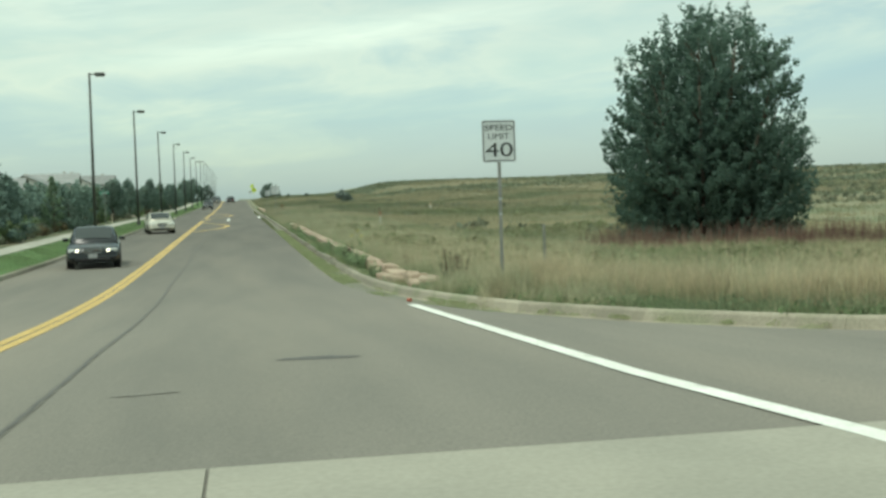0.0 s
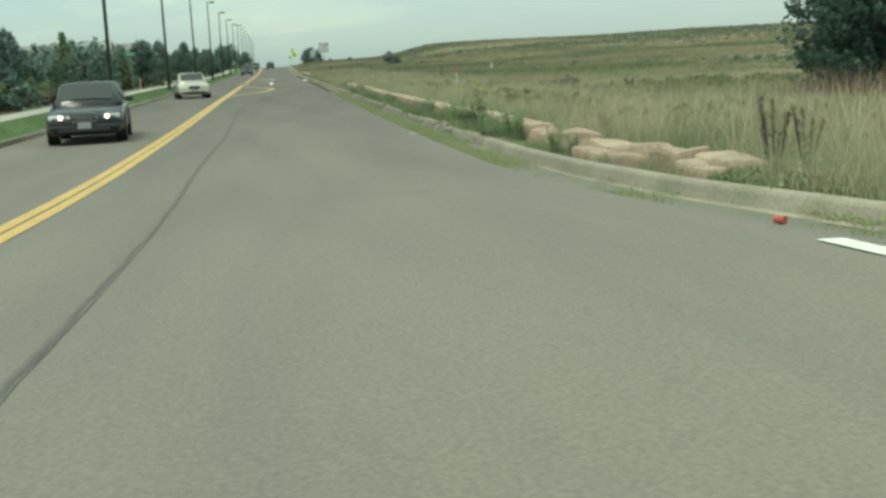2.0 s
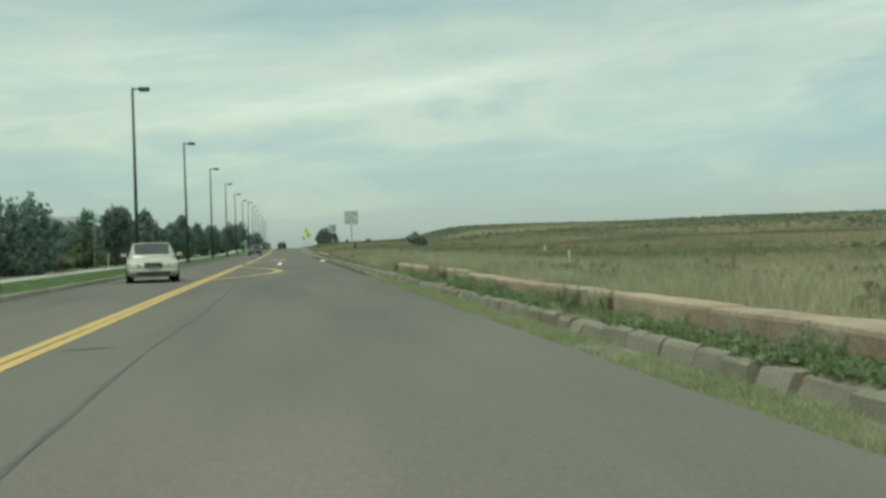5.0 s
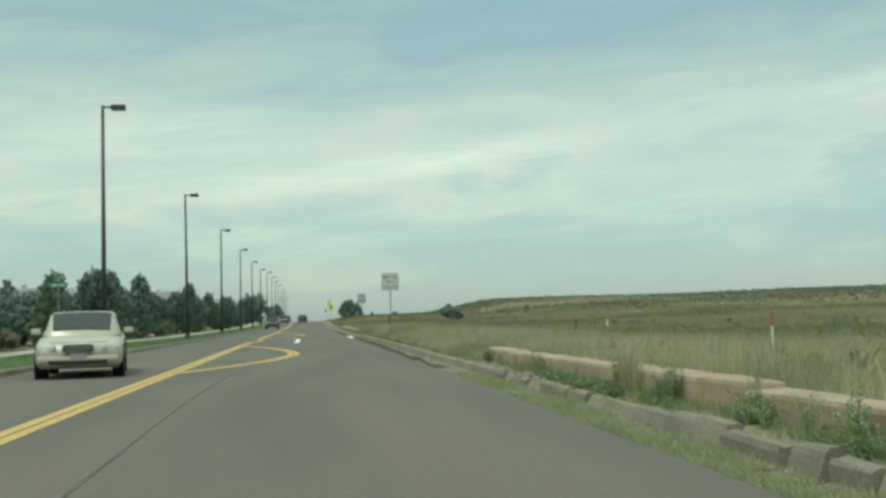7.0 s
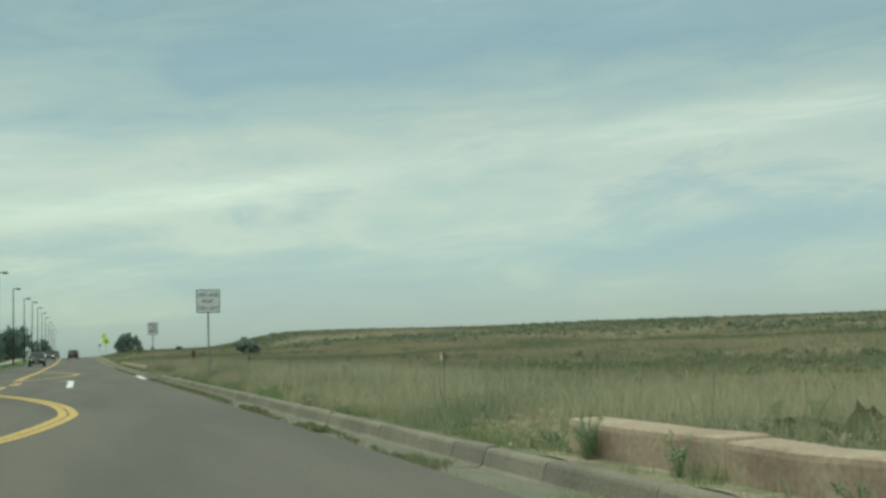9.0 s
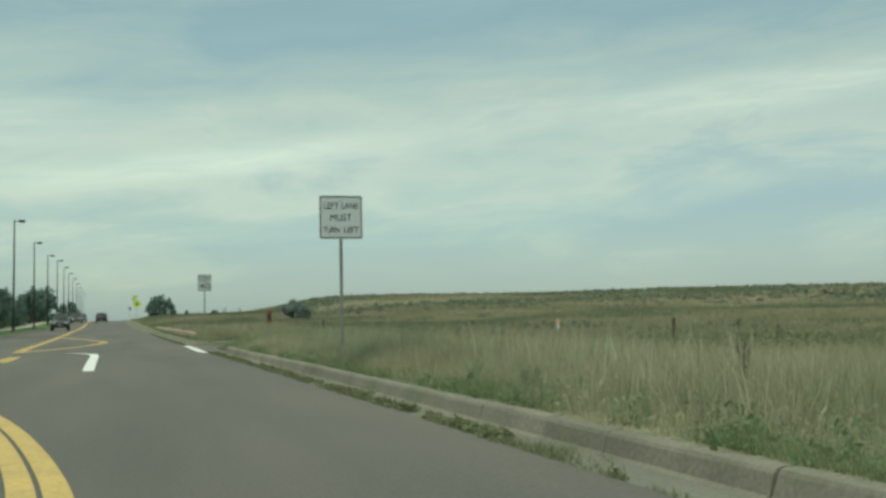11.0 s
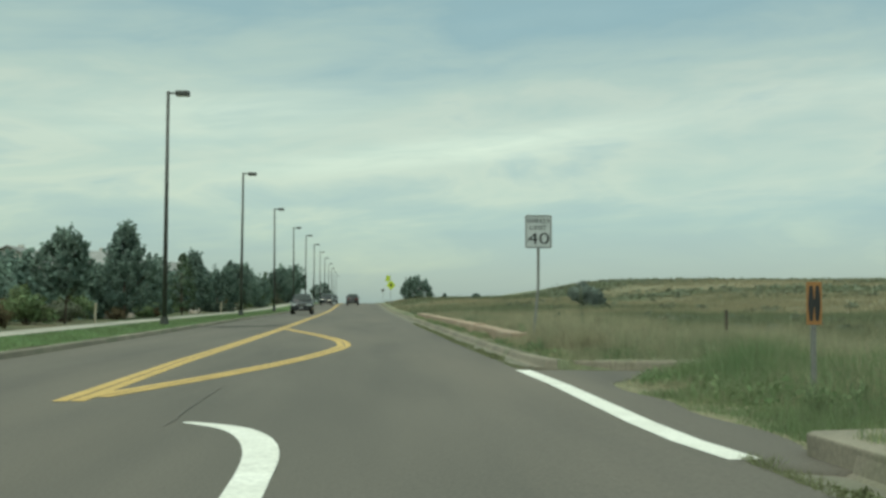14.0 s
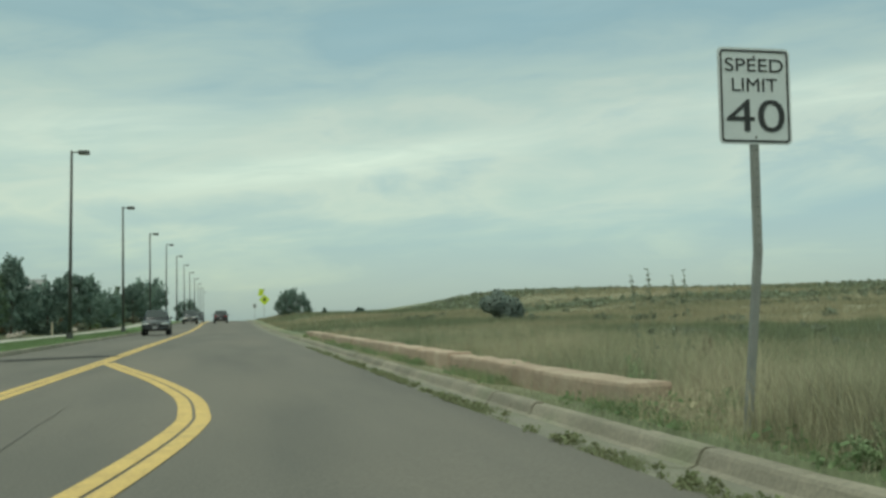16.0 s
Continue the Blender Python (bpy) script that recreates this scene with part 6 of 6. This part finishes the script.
# leafy weeds along the back of the corner kerb, and clumps at its foot
bend = shifted(curve_pts(corner[1:9], 40), 0.0)
for seed, mat, near_, far_, n, size, name, label in ((141, WEED, 0.32, 1.5, 620, 0.17, "corner_weeds", "knee-high green weeds behind the corner kerb"), (142, BLADE, 0.5, 2.3, 380, 0.19, "corner_tussocks", "half-dry tussocks behind the corner kerb"), (143, GUTTER, -0.16, 0.0, 240, 0.06, "gutter_clumps", "small green weeds at the foot of the corner kerb")):
    r = np.random.default_rng(seed)
    k = r.integers(1, len(bend) - 1, n)
    off = near_ + (far_ - near_) * r.random(n) ** 1.3
    p0, p1 = np.array(bend)[k - 1], np.array(bend)[k + 1]
    t = (p1 - p0) / np.linalg.norm(p1 - p0, axis=1)[:, None]
    wx, wy = np.array(bend)[k, 0] + t[:, 1] * off, np.array(bend)[k, 1] - t[:, 0] * off
    keep = patchy(wx, wy, 0.8, seed) + r.normal(0, 0.1, n) > (0.50 if mat is GUTTER else 0.36)
    scrub(name, wx[keep], wy[keep], size, 60, 0.20 * size, mat, seed + 10, label, surface(wx[keep], wy[keep]) if mat is GUTTER else None)
# clumps of leafy weeds and of matted dry grass in the verge
for seed, mat, size, n, label in ((86, WEED, 0.15, 4200, "clumps of green leafy weeds in the verge grass"), (87, BLADE, 0.17, 5200, "matted tussocks of half-dry grass in the verge")):
    vx, vy, r = sown(n, 3.75, 11, 16, 178, seed, 1.6)
    keep = ~walled(vx, vy) & (patchy(vx, vy, 2.4, seed) + r.normal(0, 0.10, len(vx)) > 0.44) & ~((vy > 123) & (vy < 136.5) & (vx < 5.5)) & (vx > verge_x(vy) + 0.35)
    scrub("verge_weeds" if mat is WEED else "tussocks", vx[keep], vy[keep], size, 42, 0.032, mat, seed + 10, label)

# leafy weeds and dried dock stalks standing singly
def leafy_weed(name, height, seed, mat, label, stalks=4, leaf=0.07, spread_=0.12, start=0.15):
    r = np.random.default_rng(seed)
    t = empty(name, Matrix(), label, "weed")
    bm = bmesh.new()
    cs = []
    for i in range(stalks):
        a, h = r.uniform(0, 6.28), height * r.uniform(0.6, 1.0)
        tip = (math.cos(a) * spread_ * r.uniform(0.3, 1.2), math.sin(a) * spread_ * r.uniform(0.3, 1.2), h)
        limb(bm, (tip[0] * 0.2, tip[1] * 0.2, -0.03), tip, 0.007, 0.003, 4)
        for f in np.linspace(start, 1.0, 9):
            cs.append((tip[0] * (0.2 + 0.8 * f), tip[1] * (0.2 + 0.8 * f), h * f))
    tagged(part("stalk", bm, mat, t), kind="stuff")
    leaf_cloud("leaves", cs, [leaf * (0.5 + 0.9 * r.random()) for _ in cs], len(cs) * 13, leaf * 0.52, mat, t, seed)
    return t


BUSHY = thin(material("leafy_weed_leaf", (0.235, 0.305, 0.165), (0.28, 0.345, 0.19), 0.7, coarse=1.0, fine=12, bump=0, island=0.4, per_object=0.22, spec=0.3), 0.4)
WEED_LABEL = "bushy leafy green weed growing behind the kerb"
weeds = [leafy_weed("roadside_weed", 0.38, 91, BUSHY, WEED_LABEL, 8, 0.04, 0.15), leafy_weed("roadside_weed", 0.52, 92, BUSHY, WEED_LABEL, 10, 0.042, 0.18), leafy_weed("roadside_weed", 0.28, 93, BUSHY, WEED_LABEL, 12, 0.04, 0.24)]
r = np.random.default_rng(95)
spots = [(3.98 + 0.4 * r.random(), y) for y in r.uniform(107.4, 109.3, 6)] + [(3.72 + 0.18 * r.random(), y) for y in np.concatenate([r.uniform(29, 44, 30), r.uniform(44, 73, 34), r.uniform(73, 79.2, 10)])] + [(4.1 + r.random() * 1.8, y) for y in r.uniform(98, 124, 18)] + [(4.6 + 3 * r.random(), y) for y in r.uniform(125, 135, 6)] + [(3.75 + r.random() * 1.2, y) for y in r.uniform(137, 150, 10)] + [(4.6 + r.random() * 4, y) for y in r.uniform(30, 80, 22)]
for i, (x, y) in enumerate(spots):
    stand(weeds[i], x, y) if i < 3 else again(weeds[i % 3], x, y, r.uniform(0, 360), r.uniform(0.45, 1.05) * (1.3 if 33 < y < 46 else 0.8 if 73 < y < 80 else 1.0))
DOCK_DARK = thin(material("dark_dock_seed", (0.060, 0.040, 0.032), (0.085, 0.055, 0.042), 0.9, coarse=2, fine=20, bump=0, island=0.4, spec=0.1), 0.2)
dock = leafy_weed("dock_plant", 0.62, 97, DOCK_DARK, "dried dark brown dock plant with seed heads", 5, 0.028, 0.17, 0.5)
stand(dock, 3.80, 36.6)
for x, y, s in ((3.83, 36.35, 0.95), (3.76, 36.42, 0.85), (3.86, 36.7, 0.8), (5.0, 25.6, 1.35), (5.2, 25.3, 1.15), (4.8, 25.2, 1.0), (4.9, 31.5, 0.8), (6.0, 44, 0.9), (8.5, 60, 1.1), (10.5, 76, 1.0), (6.6, 100, 0.9), (9, 118, 1.0), (7.2, 150, 1.0), (3.72, 52, 0.6), (12.0, 128, 1.2)):
    again(dock, x, y, x * 77, s)
n = 9000
xs, ys = r.uniform(15, 42, n), r.uniform(43.0, 49, n)
keep = patchy(xs, ys, 1.6, 3) + r.normal(0, 0.08, n) > 0.40
xs, ys = xs[keep], ys[keep]
blades("dock_stand", xs, ys, r.uniform(0.5, 1.35, len(xs)) * (0.7 + 0.5 * patchy(xs, ys, 0.8, 7)), r.uniform(0.02, 0.055, len(xs)), DOCK, 98, "dense stand of dried maroon dock below the tree", 0.22, simple=True)

# a few tall yellow-flowered stems behind the wall
FLOWER = plain("yellow_petal", (0.55, 0.46, 0.08), 0.7)
for x, y, h in ((4.55, 41.0, 0.92), (4.7, 41.2, 0.72), (4.5, 42.6, 0.7)):
    t = empty("flowering_weed", pose(x, y, float(ground_z(x, y)), 2, -3, x * 200), "slender wild plant with small yellow flowers", "weed")
    part("stem", rod(bmesh.new(), 0.007, 0.004, -0.05, h, 5), WEED, t)
    leaf_cloud("leaves", [(0, 0, h * f) for f in (0.2, 0.35, 0.5, 0.65)], [0.06] * 4, 36, 0.06, WEED, t, int(y * 10))
    leaf_cloud("flowers", [(0.0, 0, h), (0.04, 0.02, h - 0.06)], [0.035, 0.03], 30, 0.035, FLOWER, t, int(y * 10) + 1)

# tall thin stems with dry seed heads that stand over the grass
def tall_stem(x, y, top, mat, label, head=0.05):
    g = float(ground_z(x, y))
    t = empty("tall_weed", pose(x, y, g, 2, 3, x * 90), label, "weed")
    h = top - g
    part("stem", rod(bmesh.new(), 0.008, 0.004, -0.05, h, 5), mat, t)
    leaf_cloud("leaves", [(0, 0, h * f) for f in (0.3, 0.45, 0.6, 0.72)], [0.07] * 4, 40, 0.06, mat, t, int(y * 10))
    leaf_cloud("seed_head", [(0.01, 0, h * (1 - 0.05 * k)) for k in range(5)], [head * (0.5 + 0.12 * k) for k in range(5)], 60, 0.035, mat, t, int(y * 10) + 1)["kind"] = "stuff"


for x, y, top in ((5.81, 149, 1.71), (5.87, 148.5, 1.79), (6.79, 150, 1.76), (6.66, 149.2, 1.8), (10.58, 47, 1.74), (11.85, 48, 1.62), (6.0, 126.5, 1.64), (6.69, 127.6, 1.6), (7.38, 128.4, 1.59)):
    tall_stem(x, y, top, DOCK if x < 5 else SAGE, "tall thin weed with a dry seed head above the grass")
# tall grass that hides the foot of the first sign post
r = np.random.default_rng(161)
xs, ys = r.normal(5.0, 0.22, 900), r.normal(20.6, 0.28, 900)
blades("tall_grass_clump", xs, ys, r.uniform(0.35, 0.85, 900), r.uniform(0.004, 0.011, 900), BLADE, 162, "tall half-dry grass clump at the foot of a sign post", 0.6)
# one tall tan clump of grass before the wall
r = np.random.default_rng(131)
xs, ys = r.normal(3.82, 0.05, 260), r.normal(68.49, 0.09, 260)
blades("tall_grass_clump", xs, ys, r.uniform(0.35, 0.85, 260), r.uniform(0.004, 0.009, 260), STRAW, 132, "tall tan clump of grass before the sandstone wall", 0.45)
